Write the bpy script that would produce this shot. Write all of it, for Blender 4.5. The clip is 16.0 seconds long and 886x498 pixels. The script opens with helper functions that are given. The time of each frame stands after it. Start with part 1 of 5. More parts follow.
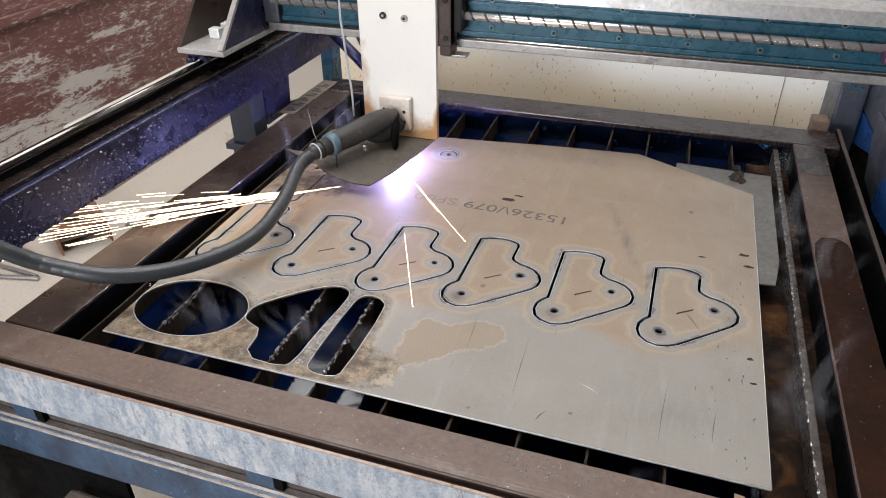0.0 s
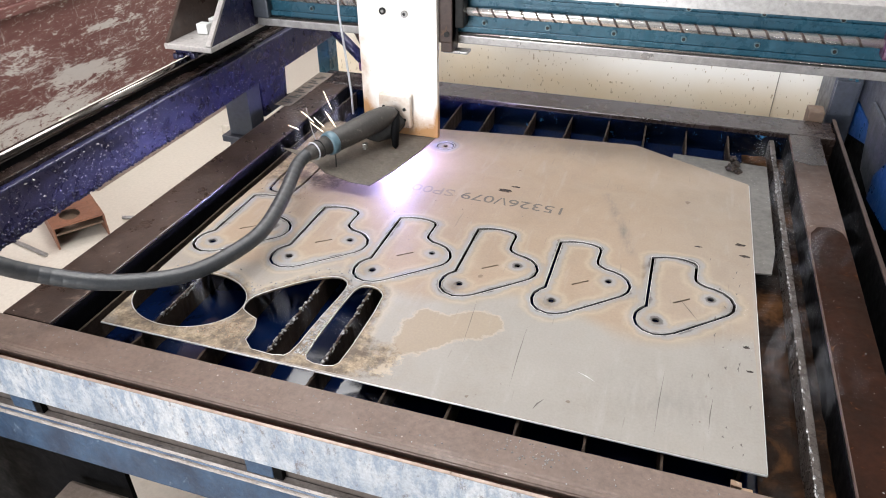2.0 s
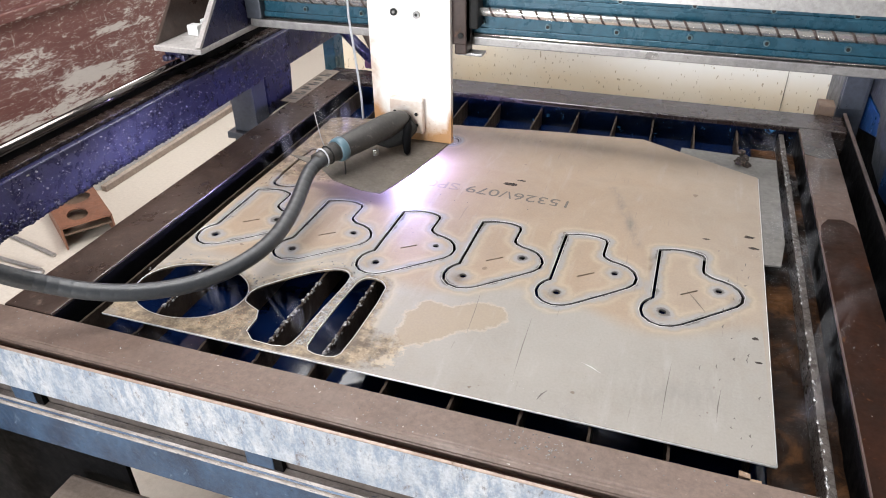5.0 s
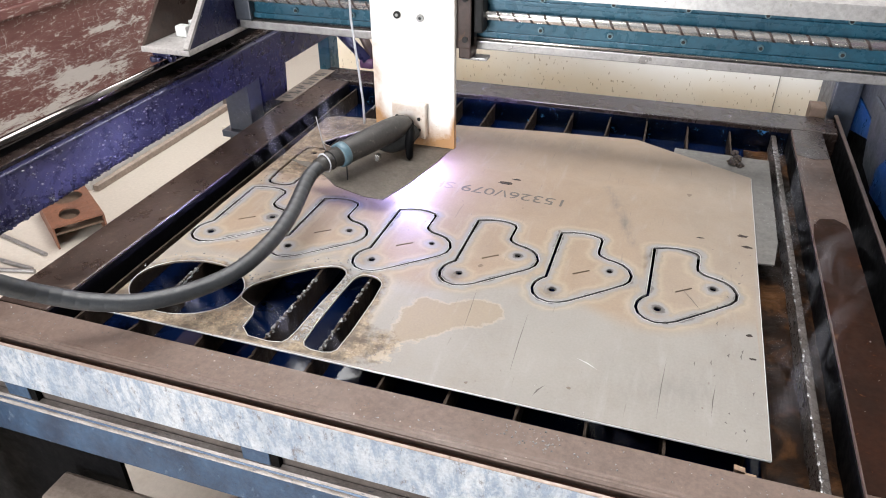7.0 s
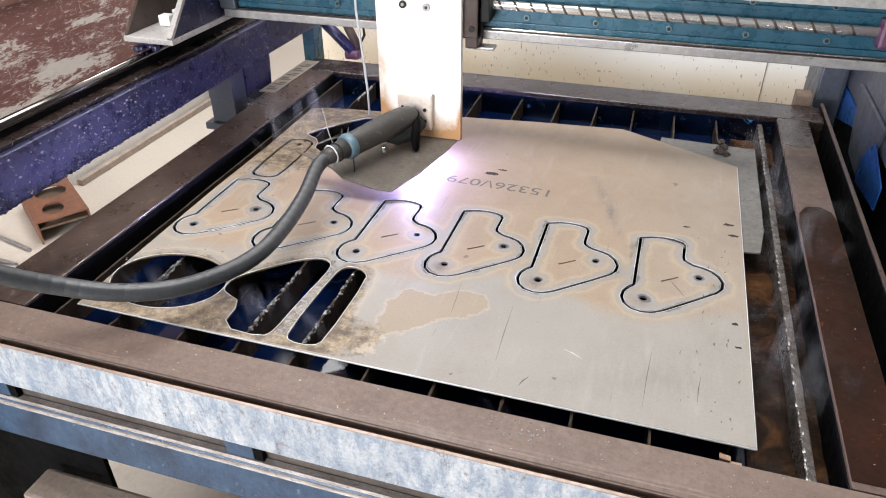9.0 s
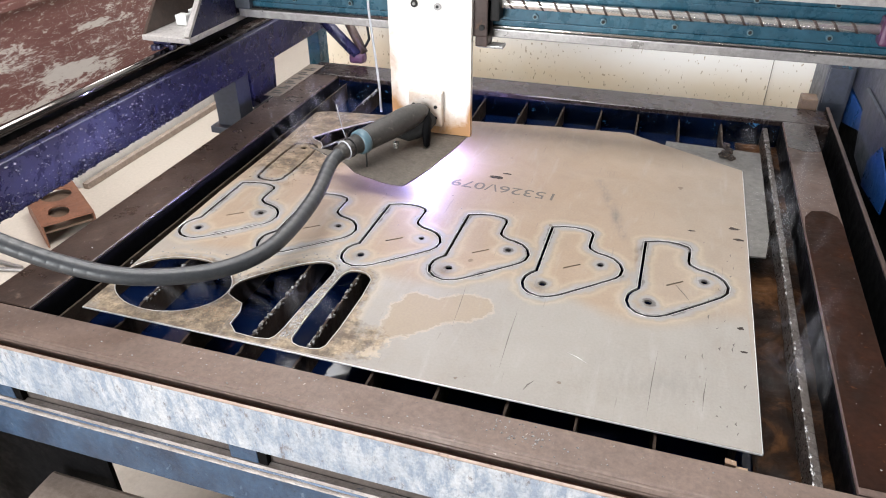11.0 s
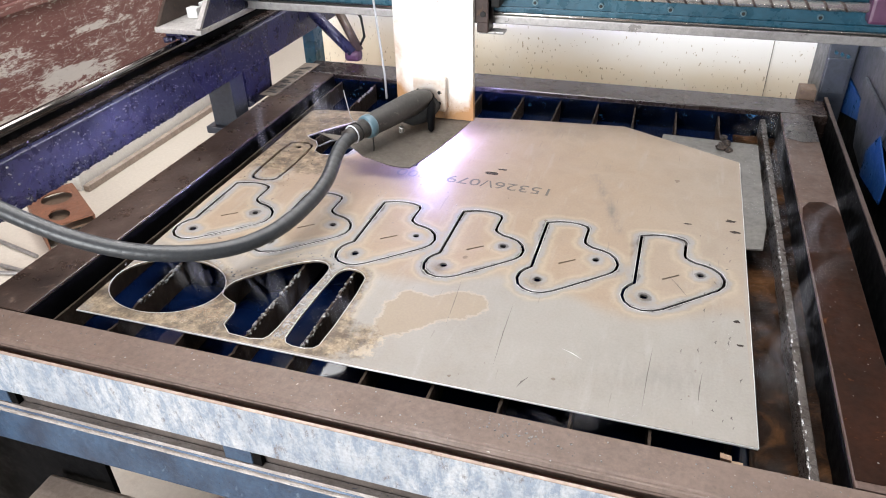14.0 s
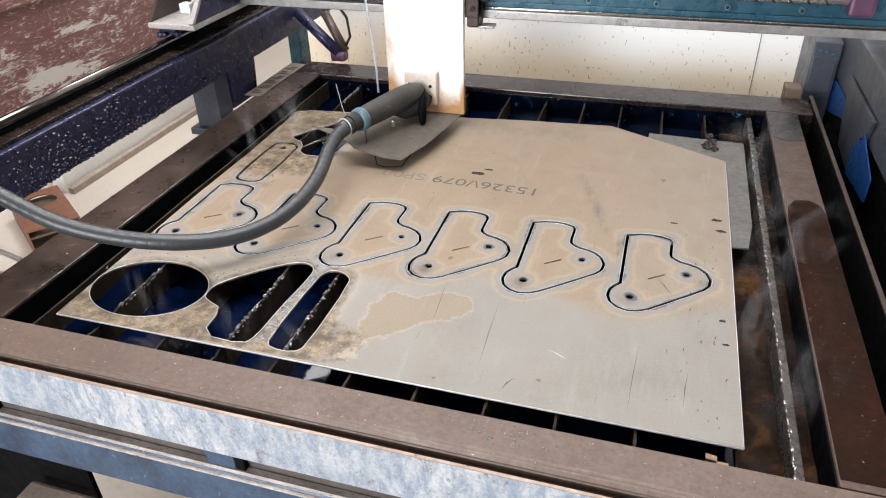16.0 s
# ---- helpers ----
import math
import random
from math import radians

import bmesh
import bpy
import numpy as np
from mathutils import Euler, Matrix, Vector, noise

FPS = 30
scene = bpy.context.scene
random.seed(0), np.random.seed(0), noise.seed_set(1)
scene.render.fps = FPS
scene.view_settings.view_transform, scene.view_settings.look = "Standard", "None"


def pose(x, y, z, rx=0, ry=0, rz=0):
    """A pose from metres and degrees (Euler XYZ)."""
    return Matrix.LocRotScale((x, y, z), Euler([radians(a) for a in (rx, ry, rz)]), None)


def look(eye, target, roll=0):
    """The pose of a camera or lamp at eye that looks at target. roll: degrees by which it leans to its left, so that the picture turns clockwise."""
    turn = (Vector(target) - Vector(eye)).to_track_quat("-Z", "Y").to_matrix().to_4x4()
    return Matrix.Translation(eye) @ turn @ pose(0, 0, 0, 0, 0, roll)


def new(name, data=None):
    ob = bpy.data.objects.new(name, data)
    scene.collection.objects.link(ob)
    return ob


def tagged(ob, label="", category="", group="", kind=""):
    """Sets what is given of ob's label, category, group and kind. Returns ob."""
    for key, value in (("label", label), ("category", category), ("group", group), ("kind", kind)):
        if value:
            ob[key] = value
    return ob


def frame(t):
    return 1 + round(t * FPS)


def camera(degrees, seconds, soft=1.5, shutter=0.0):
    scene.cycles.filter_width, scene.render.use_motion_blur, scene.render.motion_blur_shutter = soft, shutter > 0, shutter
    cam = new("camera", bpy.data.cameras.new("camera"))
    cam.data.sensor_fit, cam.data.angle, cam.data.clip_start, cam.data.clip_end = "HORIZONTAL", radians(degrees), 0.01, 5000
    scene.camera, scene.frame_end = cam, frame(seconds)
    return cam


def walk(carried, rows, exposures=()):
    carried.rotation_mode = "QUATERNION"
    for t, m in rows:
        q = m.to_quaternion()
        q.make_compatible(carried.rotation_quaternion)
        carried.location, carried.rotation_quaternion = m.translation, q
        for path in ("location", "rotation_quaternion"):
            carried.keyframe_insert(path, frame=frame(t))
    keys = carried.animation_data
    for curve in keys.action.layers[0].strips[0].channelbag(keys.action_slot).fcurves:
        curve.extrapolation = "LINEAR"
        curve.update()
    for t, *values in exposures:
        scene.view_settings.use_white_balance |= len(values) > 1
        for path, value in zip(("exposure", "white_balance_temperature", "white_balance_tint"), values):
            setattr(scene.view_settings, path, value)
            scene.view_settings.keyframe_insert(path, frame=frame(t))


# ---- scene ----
cam = camera(63.7, 16.0, soft=1.0)
PATH = [
    (0, (0.808, -0.675, 1.57), (0.264, 0.922, 0.497), -0.5),
    (0.5, (0.803, -0.695, 1.569), (0.26, 0.908, 0.504), 0.1),
    (1, (0.808, -0.693, 1.572), (0.272, 0.907, 0.499), 0.0),
    (1.5, (0.806, -0.691, 1.567), (0.275, 0.909, 0.49), 0.1),
    (2, (0.808, -0.681, 1.566), (0.276, 0.911, 0.479), -0.5),
    (2.5, (0.812, -0.683, 1.566), (0.275, 0.913, 0.487), -0.7),
    (3, (0.811, -0.687, 1.565), (0.274, 0.908, 0.485), -0.5),
    (3.5, (0.816, -0.676, 1.541), (0.236, 0.922, 0.489), -1.6),
    (4, (0.818, -0.672, 1.539), (0.244, 0.917, 0.468), -1.5),
    (6.5, (0.815, -0.693, 1.534), (0.271, 0.904, 0.46), -0.5),
    (7, (0.813, -0.69, 1.532), (0.274, 0.914, 0.466), -0.4),
    (7.5, (0.816, -0.681, 1.532), (0.275, 0.911, 0.448), -0.7),
    (8, (0.818, -0.687, 1.529), (0.294, 0.918, 0.456), -0.4),
    (8.5, (0.815, -0.677, 1.526), (0.292, 0.921, 0.443), -0.4),
    (9, (0.82, -0.681, 1.524), (0.309, 0.921, 0.441), -0.4),
    (11.5, (0.819, -0.68, 1.524), (0.287, 0.922, 0.451), -0.8),
    (12, (0.826, -0.677, 1.524), (0.291, 0.925, 0.452), -1.2),
    (12.5, (0.825, -0.689, 1.527), (0.292, 0.919, 0.463), -1.0),
    (13, (0.829, -0.688, 1.525), (0.303, 0.918, 0.455), -1.0),
    (13.5, (0.828, -0.684, 1.522), (0.307, 0.918, 0.444), -1.0),
    (14, (0.835, -0.67, 1.521), (0.299, 0.925, 0.439), -1.7),
    (14.5, (0.833, -0.663, 1.518), (0.309, 0.936, 0.437), -1.4),
    (15, (0.837, -0.665, 1.521), (0.314, 0.934, 0.439), -1.5),
    (15.5, (0.836, -0.663, 1.518), (0.323, 0.942, 0.44), -1.5),
    (16, (0.842, -0.66, 1.517), (0.33, 0.943, 0.435), -1.6),
]
walk(cam, [(t, look(eye, target, roll)) for t, eye, target, roll in PATH], [(0, -0.46), (0.5, -0.2), (1.5, 0.04), (4, 0.06), (8, 0.1), (15.6, 0.14), (16, 0.04)])

# ---- light ----
world = bpy.data.worlds.new("workshop_sky")
scene.world = world
world.use_nodes = True
sky = world.node_tree.nodes.new("ShaderNodeTexSky")
sky.sky_type, sky.sun_disc, sky.sun_elevation, sky.sun_rotation = "NISHITA", False, radians(40), radians(200)
world.node_tree.links.new(sky.outputs[0], world.node_tree.nodes["Background"].inputs[0])
world.node_tree.nodes["Background"].inputs[1].default_value = 0.1


def area_light(name, m, sx, sy, power, colour):
    data = bpy.data.lights.new(name, "AREA")
    data.shape, data.size, data.size_y, data.energy, data.color = "RECTANGLE", sx, sy, power, colour
    ob = new(name, data)
    ob.matrix_world = m
    return ob


# unseen area lamps added overhead and behind the camera stand in for daylight
area_light("roof_light_daylight", look((0.3, 0.5, 4.02), (0.3, 0.5, 0)), 2.4, 1.2, 128, (0.99, 0.975, 0.97))
area_light("roof_light_daylight", look((-1.1, 2.7, 4.02), (-1.1, 2.7, 0)), 1.2, 1.0, 90, (0.99, 0.975, 0.97))
area_light("gate_daylight", look((-0.7, -4.45, 1.75), (0.1, 0, 1.0)), 2.2, 2.4, 310, (0.945, 0.97, 1.0))


# ---- materials ----
class Nodes:
    """Short hand for a node tree."""

    def __init__(self, name):
        self.mat = bpy.data.materials.new(name)
        self.mat.use_nodes = True
        self.tree = self.mat.node_tree
        self.bsdf = self.tree.nodes["Principled BSDF"]
        self.coord = self.add("ShaderNodeTexCoord")

    def add(self, kind, **values):
        n = self.tree.nodes.new(kind)
        for k, v in values.items():
            setattr(n, k, v)
        return n

    def link(self, a, b):
        self.tree.links.new(a, b)

    def put(self, socket, v):
        if hasattr(v, "is_output"):
            self.link(v, socket)
        elif isinstance(v, tuple):
            socket.default_value = (*v, 1.0)[:4]
        else:
            socket.default_value = v

    def noise(self, scale, detail=6.0, rough=0.6, stretch=None, warp=0.0):
        n = self.add("ShaderNodeTexNoise")
        n.inputs["Scale"].default_value, n.inputs["Detail"].default_value = scale, detail
        n.inputs["Roughness"].default_value, n.inputs["Distortion"].default_value = rough, warp
        src = self.coord.outputs["Object"]
        if stretch:
            mp = self.add("ShaderNodeMapping")
            mp.inputs["Scale"].default_value = stretch
            self.link(src, mp.inputs[0])
            src = mp.outputs[0]
        self.link(src, n.inputs["Vector"])
        return n.outputs[0]

    def ramp(self, fac, *stops):
        n = self.add("ShaderNodeValToRGB")
        e = n.color_ramp.elements
        while len(e) < len(stops):
            e.new(0.5)
        for i, (p, c) in enumerate(stops):
            e[i].position = p
            e[i].color = (*c, 1) if isinstance(c, tuple) else (c, c, c, 1)
        self.link(fac, n.inputs[0])
        return n.outputs[0]

    def mix(self, fac, a, b, mode="MIX"):
        n = self.add("ShaderNodeMix", data_type="RGBA", blend_type=mode)
        self.put(n.inputs[0], fac)
        self.put(n.inputs[6], a)
        self.put(n.inputs[7], b)
        return n.outputs[2]

    def math(self, op, a, b=0.0, clamp=False):
        n = self.add("ShaderNodeMath", operation=op, use_clamp=clamp)
        self.put(n.inputs[0], a)
        self.put(n.inputs[1], b)
        return n.outputs[0]

    def attr(self, name):
        n = self.add("ShaderNodeAttribute", attribute_name=name)
        return n.outputs["Fac"]

    def done(self, colour, rough=0.5, metal=0.0, bump=None, depth=0.0005, strength=0.6):
        self.put(self.bsdf.inputs["Base Color"], colour)
        self.put(self.bsdf.inputs["Roughness"], rough)
        self.put(self.bsdf.inputs["Metallic"], metal)
        if bump is not None:
            b = self.add("ShaderNodeBump")
            b.inputs["Distance"].default_value, b.inputs["Strength"].default_value = depth, strength
            self.link(bump, b.inputs["Height"])
            self.link(b.outputs[0], self.bsdf.inputs["Normal"])
        return self.mat


def worn(name, base, dark, wear, rough=0.5, metal=0.0, scale=6.0, wear_at=0.62, fine=90.0, depth=0.0006, spread=0.2, stretch=None, spots=None):
    """Paint or metal with large stains, wear patches and fine grain."""
    n = Nodes(name)
    big = n.noise(scale, 5, 0.65, stretch)
    mid = n.noise(scale * 5, 8, 0.7, stretch, 0.4)
    fin = n.noise(fine, 4, 0.7)
    c = n.mix(n.ramp(big, (0.5 - spread, 0.0), (0.5 + spread, 1.0)), dark, base)
    c = n.mix(n.ramp(mid, (wear_at, 0.0), (wear_at + 0.07, 1.0)), c, wear)
    c = n.mix(0.4, c, n.ramp(fin, (0.3, 0.25), (0.7, 0.78)), "OVERLAY")
    if spots:
        sp = n.noise(spots[0], 2, 0.5)
        c = n.mix(n.ramp(sp, (spots[1], 0.0), (spots[1] + 0.03, 1.0)), c, spots[2])
    r = n.ramp(mid, (0.3, max(rough - 0.15, 0.04)), (0.75, min(rough + 0.2, 1.0)))
    return n.done(c, r, metal, fin, depth)


def plain(name, colour, rough=0.5, metal=0.0, emit=None, power=0.0):
    n = Nodes(name)
    f = n.noise(60, 4, 0.6)
    c = n.mix(n.ramp(f, (0.3, 0.0), (0.75, 0.5)), colour, tuple(min(1, v * 1.6 + 0.02) for v in colour))
    m = n.done(c, rough, metal, f, 0.0003, 0.4)
    if emit:
        n.bsdf.inputs["Emission Color"].default_value = (*emit, 1)
        n.bsdf.inputs["Emission Strength"].default_value = power
    return m


M = {}
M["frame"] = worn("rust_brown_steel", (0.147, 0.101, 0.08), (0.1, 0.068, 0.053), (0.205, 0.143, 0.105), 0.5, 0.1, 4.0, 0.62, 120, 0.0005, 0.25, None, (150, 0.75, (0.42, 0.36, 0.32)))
M["frame_dark"] = worn("dark_rust_steel", (0.055, 0.035, 0.03), (0.03, 0.022, 0.02), (0.11, 0.06, 0.035), 0.5, 0.3, 6.0, 0.6)
M["blue"] = worn("worn_blue_paint", (0.04, 0.08, 0.145), (0.02, 0.036, 0.07), (0.12, 0.165, 0.22), 0.42, 0.1, 9.0, 0.6, 130, 0.0012, 0.12, (1.3, 1.0, 0.8), (160, 0.7, (0.02, 0.03, 0.045)))
# near-black steel whose blue tint holds part of the arc's violet light
M["beam"] = worn("slag_spotted_arc_tinted_steel", (0.02, 0.021, 0.064), (0.011, 0.011, 0.038), (0.045, 0.047, 0.11), 0.3, 0.2, 6.0, 0.66, 150, 0.0015, 0.2, None, (130, 0.735, (0.4, 0.4, 0.45)))
M["gantry_blue"] = worn("teal_blue_paint", (0.022, 0.1, 0.15), (0.014, 0.062, 0.1), (0.07, 0.15, 0.2), 0.3, 0.2, 4.0, 0.68)
M["steel"] = worn("brushed_steel", (0.5, 0.49, 0.47), (0.38, 0.37, 0.35), (0.3, 0.25, 0.2), 0.32, 0.85, 8.0, 0.66, 160)
M["chrome"] = plain("polished_shaft", (0.7, 0.68, 0.65), 0.2, 1.0)
M["screw"] = plain("bright_screw_steel", (0.8, 0.78, 0.74), 0.22, 0.8)
M["shaft"] = plain("oiled_dark_shaft", (0.1, 0.09, 0.085), 0.14, 1.0)
M["alu"] = worn("grey_aluminium_profile", (0.34, 0.33, 0.32), (0.26, 0.25, 0.25), (0.2, 0.18, 0.16), 0.38, 0.6, 6.0, 0.66)
M["black"] = plain("black_rubber", (0.018, 0.018, 0.018), 0.45)
def hose_material():
    n = Nodes("dusty_black_hose")
    info = n.add("ShaderNodeObjectInfo")
    f, big = n.noise(70, 5, 0.7), n.noise(24, 4, 0.6)
    c = n.mix(n.ramp(f, (0.35, 0.0), (0.7, 1.0)), (0.022, 0.025, 0.029), (0.05, 0.053, 0.057))
    c = n.mix(n.math("MULTIPLY", n.ramp(big, (0.45, 0.0), (0.7, 0.8)), n.ramp(info.outputs["Random"], (0.2, 0.2), (0.9, 0.9))), c, (0.085, 0.08, 0.074))
    return n.done(c, n.ramp(f, (0.3, 0.3), (0.7, 0.5)), 0.0, f, 0.0004)


M["hose"] = hose_material()
M["handle"] = worn("dusty_torch_grip", (0.05, 0.046, 0.042), (0.03, 0.028, 0.026), (0.1, 0.09, 0.08), 0.45, 0.0, 18.0, 0.6, 220)
M["shield"] = worn("sooty_sheet_steel", (0.14, 0.12, 0.1), (0.085, 0.074, 0.062), (0.2, 0.172, 0.14), 0.55, 0.35, 12.0, 0.64, 180)
M["cyan"] = plain("pale_blue_collar", (0.07, 0.125, 0.155), 0.35)
# near-black base puts the deep shade in and under the table into colour
M["dark"] = worn("shade_black_steel", (0.003, 0.003, 0.0035), (0.0015, 0.0015, 0.002), (0.008, 0.006, 0.005), 0.65, 0.2, 8.0, 0.64)
M["slat"] = worn("rusty_slag_slat", (0.055, 0.04, 0.031), (0.026, 0.019, 0.015), (0.15, 0.125, 0.105), 0.6, 0.1, 25.0, 0.62, 160, 0.002)
M["zinc_bolt"] = plain("zinc_bolt_steel", (0.72, 0.72, 0.7), 0.4, 0.3)
M["purple"] = plain("dark_plum_plastic", (0.07, 0.025, 0.06), 0.4)
M["leg_grey"] = worn("dark_slate_paint", (0.06, 0.068, 0.085), (0.04, 0.045, 0.06), (0.13, 0.14, 0.16), 0.4, 0.2, 5.0, 0.64)
M["deep_blue"] = worn("deep_blue_paint", (0.01, 0.065, 0.24), (0.006, 0.035, 0.13), (0.05, 0.11, 0.24), 0.35, 0.1, 6.0, 0.66)
M["orange"] = worn("rusty_orange_bracket", (0.21, 0.09, 0.05), (0.13, 0.056, 0.035), (0.1, 0.05, 0.036), 0.55, 0.1, 9.0, 0.6)
M["ink"] = plain("grey_marker_ink", (0.075, 0.064, 0.055), 0.6)
M["ink_faint"] = plain("faded_marker_ink", (0.16, 0.13, 0.105), 0.6)
M["letter"] = plain("black_lettering", (0.02, 0.018, 0.018), 0.5)
M["slag"] = worn("dark_slag", (0.05, 0.04, 0.035), (0.02, 0.018, 0.016), (0.14, 0.1, 0.08), 0.6, 0.2, 30.0, 0.55)
M["wire"] = plain("grey_sleeved_wire", (0.42, 0.43, 0.46), 0.4)
M["wood"] = worn("grimy_wooden_shelf", (0.38, 0.305, 0.25), (0.24, 0.19, 0.16), (0.08, 0.06, 0.05), 0.65, 0.0, 5.0, 0.63, 90, 0.0008, 0.2, (1.0, 6.0, 6.0))
M["pale"] = worn("pale_wall_paint", (0.72, 0.7, 0.66), (0.64, 0.62, 0.58), (0.55, 0.5, 0.45), 0.6, 0.0, 3.0, 0.68)
M["crust"] = worn("pale_slag_beads", (0.3, 0.295, 0.29), (0.14, 0.14, 0.14), (0.5, 0.49, 0.48), 0.28, 0.5, 40.0, 0.6)
M["gloom"] = worn("dark_grey_cladding", (0.2, 0.195, 0.19), (0.15, 0.145, 0.14), (0.26, 0.25, 0.24), 0.6, 0.0, 2.0, 0.66)
M["frame_mid"] = worn("mid_brown_steel", (0.08, 0.054, 0.043), (0.046, 0.032, 0.027), (0.13, 0.085, 0.06), 0.38, 0.2, 5.0, 0.62, 120, 0.0006, 0.22, None, (140, 0.75, (0.3, 0.27, 0.24)))
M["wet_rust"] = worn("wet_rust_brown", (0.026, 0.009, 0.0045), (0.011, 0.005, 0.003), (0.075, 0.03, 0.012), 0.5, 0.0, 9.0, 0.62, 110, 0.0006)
M["dull"] = worn("dull_grey_sheet", (0.155, 0.148, 0.135), (0.1, 0.096, 0.088), (0.21, 0.2, 0.185), 0.5, 0.3, 10.0, 0.62)
M["roof"] = worn("grey_roof_cladding", (0.42, 0.42, 0.42), (0.34, 0.34, 0.34), (0.3, 0.3, 0.3), 0.6, 0.0, 2.0, 0.66)
# wear colour here paints blue glints onto a near-black liner
M["tank_glint"] = worn("black_tank_blue_glints", (0.0012, 0.004, 0.014), (0.0004, 0.001, 0.003), (0.04, 0.15, 0.3), 0.1, 0.1, 9.0, 0.62, 60, 0.003, 0.1)
M["slat_worn"] = worn("grimy_bare_slat", (0.1, 0.09, 0.085), (0.04, 0.032, 0.027), (0.2, 0.185, 0.175), 0.3, 0.3, 18.0, 0.6, 160, 0.001)
M["rail_black"] = worn("glossy_black_brown_rail", (0.034, 0.021, 0.017), (0.014, 0.01, 0.009), (0.075, 0.045, 0.033), 0.24, 0.2, 5.0, 0.62, 120, 0.0006, 0.22)
M["steel_dull"] = worn("scuffed_pale_steel", (0.5, 0.48, 0.46), (0.33, 0.31, 0.3), (0.16, 0.12, 0.1), 0.45, 0.3, 14.0, 0.62, 160)
M["rail_left"] = worn("dark_brown_rail", (0.066, 0.043, 0.034), (0.022, 0.014, 0.011), (0.11, 0.074, 0.056), 0.34, 0.1, 5.0, 0.62, 120, 0.0006, 0.22, None, (140, 0.75, (0.3, 0.27, 0.24)))
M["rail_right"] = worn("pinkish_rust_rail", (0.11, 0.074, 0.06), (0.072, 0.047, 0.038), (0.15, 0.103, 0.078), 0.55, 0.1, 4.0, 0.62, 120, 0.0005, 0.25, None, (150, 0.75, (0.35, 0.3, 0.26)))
M["edge"] = plain("bright_cut_edge", (0.42, 0.41, 0.4), 0.3, 0.5)
M["wood_dark"] = worn("dark_brown_wood", (0.13, 0.085, 0.055), (0.085, 0.055, 0.038), (0.06, 0.04, 0.03), 0.6, 0.0, 9.0, 0.6)
M["rust_pale"] = worn("pale_rust_scrap", (0.32, 0.22, 0.14), (0.2, 0.13, 0.085), (0.4, 0.33, 0.26), 0.6, 0.1, 30.0, 0.6)
M["bright_edge"] = plain("sheared_edge_steel", (0.62, 0.62, 0.62), 0.35, 0.2)
M["dust"] = worn("dusty_beige_strip", (0.19, 0.155, 0.125), (0.12, 0.095, 0.078), (0.07, 0.052, 0.042), 0.6, 0.0, 12.0, 0.6)
M["ledge"] = worn("grimy_pale_ledge", (0.36, 0.33, 0.31), (0.2, 0.17, 0.15), (0.1, 0.11, 0.14), 0.5, 0.2, 18.0, 0.58, 150, 0.0008, 0.15, (1.0, 3.0, 3.0))
M["rust_edge"] = worn("bright_rusty_edge", (0.4, 0.32, 0.275), (0.26, 0.185, 0.145), (0.16, 0.1, 0.07), 0.45, 0.2, 20.0, 0.6)
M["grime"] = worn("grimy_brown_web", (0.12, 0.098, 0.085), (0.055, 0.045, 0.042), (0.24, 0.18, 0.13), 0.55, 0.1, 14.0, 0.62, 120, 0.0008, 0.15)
M["bolt_teal"] = plain("teal_washed_bolt", (0.1, 0.17, 0.2), 0.35, 0.5)
M["spark"] = plain("glowing_spark", (0.9, 0.6, 0.4), 0.5, 0.0, (1.0, 0.75, 0.5), 10.0)
M["arc"] = plain("plasma_arc", (0.8, 0.7, 1.0), 0.5, 0.0, (0.44, 0.43, 1.0), 7800.0)
M["jet"] = plain("underwater_plasma_jet", (0.3, 0.5, 1.0), 0.5, 0.0, (0.1, 0.34, 1.0), 480.0)


def concrete():
    n = Nodes("pale_dusty_concrete")
    big, mid, fin = n.noise(0.9, 5, 0.6), n.noise(6, 8, 0.7), n.noise(70, 4, 0.7)
    c = n.mix(big, (0.45, 0.395, 0.33), (0.57, 0.525, 0.465))
    c = n.mix(n.ramp(mid, (0.58, 0.0), (0.75, 0.7)), c, (0.42, 0.35, 0.28))
    return n.done(n.mix(0.2, c, fin, "OVERLAY"), 0.6, 0.0, fin, 0.001)


def red_wall_material():
    n = Nodes("scraped_red_paint")
    big = n.noise(1.6, 4, 0.55, (1, 0.5, 1.4))
    mid = n.noise(7, 9, 0.8, (1, 0.35, 1.6), 0.9)
    fin = n.noise(55, 6, 0.8, (1, 0.35, 1.4), 0.5)
    chips = n.noise(75, 4, 0.7, (1, 0.3, 1.3), 0.8)
    red = n.mix(n.ramp(mid, (0.35, 0.0), (0.7, 1.0)), (0.15, 0.06, 0.053), (0.235, 0.115, 0.105))
    bare = n.mix(fin, (0.5, 0.46, 0.42), (0.68, 0.65, 0.62))
    low = n.attr("bare")
    scr = n.math("ADD", n.math("MULTIPLY", low, 0.085), n.math("ADD", n.math("MULTIPLY", mid, 0.6), n.math("MULTIPLY", fin, 0.4)))
    c = n.mix(n.ramp(scr, (0.575, 0.0), (0.6, 1.0)), red, bare)
    c = n.mix(n.ramp(chips, (0.6, 0.0), (0.63, 0.8)), c, bare)
    for stretch in ((1, 9, 1.0), (1, 1.2, 8)):
        nick = n.noise(16, 3, 0.5, stretch, 1.2)
        c = n.mix(n.ramp(nick, (0.68, 0.0), (0.7, 0.75)), c, bare)
    return n.done(c, 0.45, 0.1, scr, 0.0015)


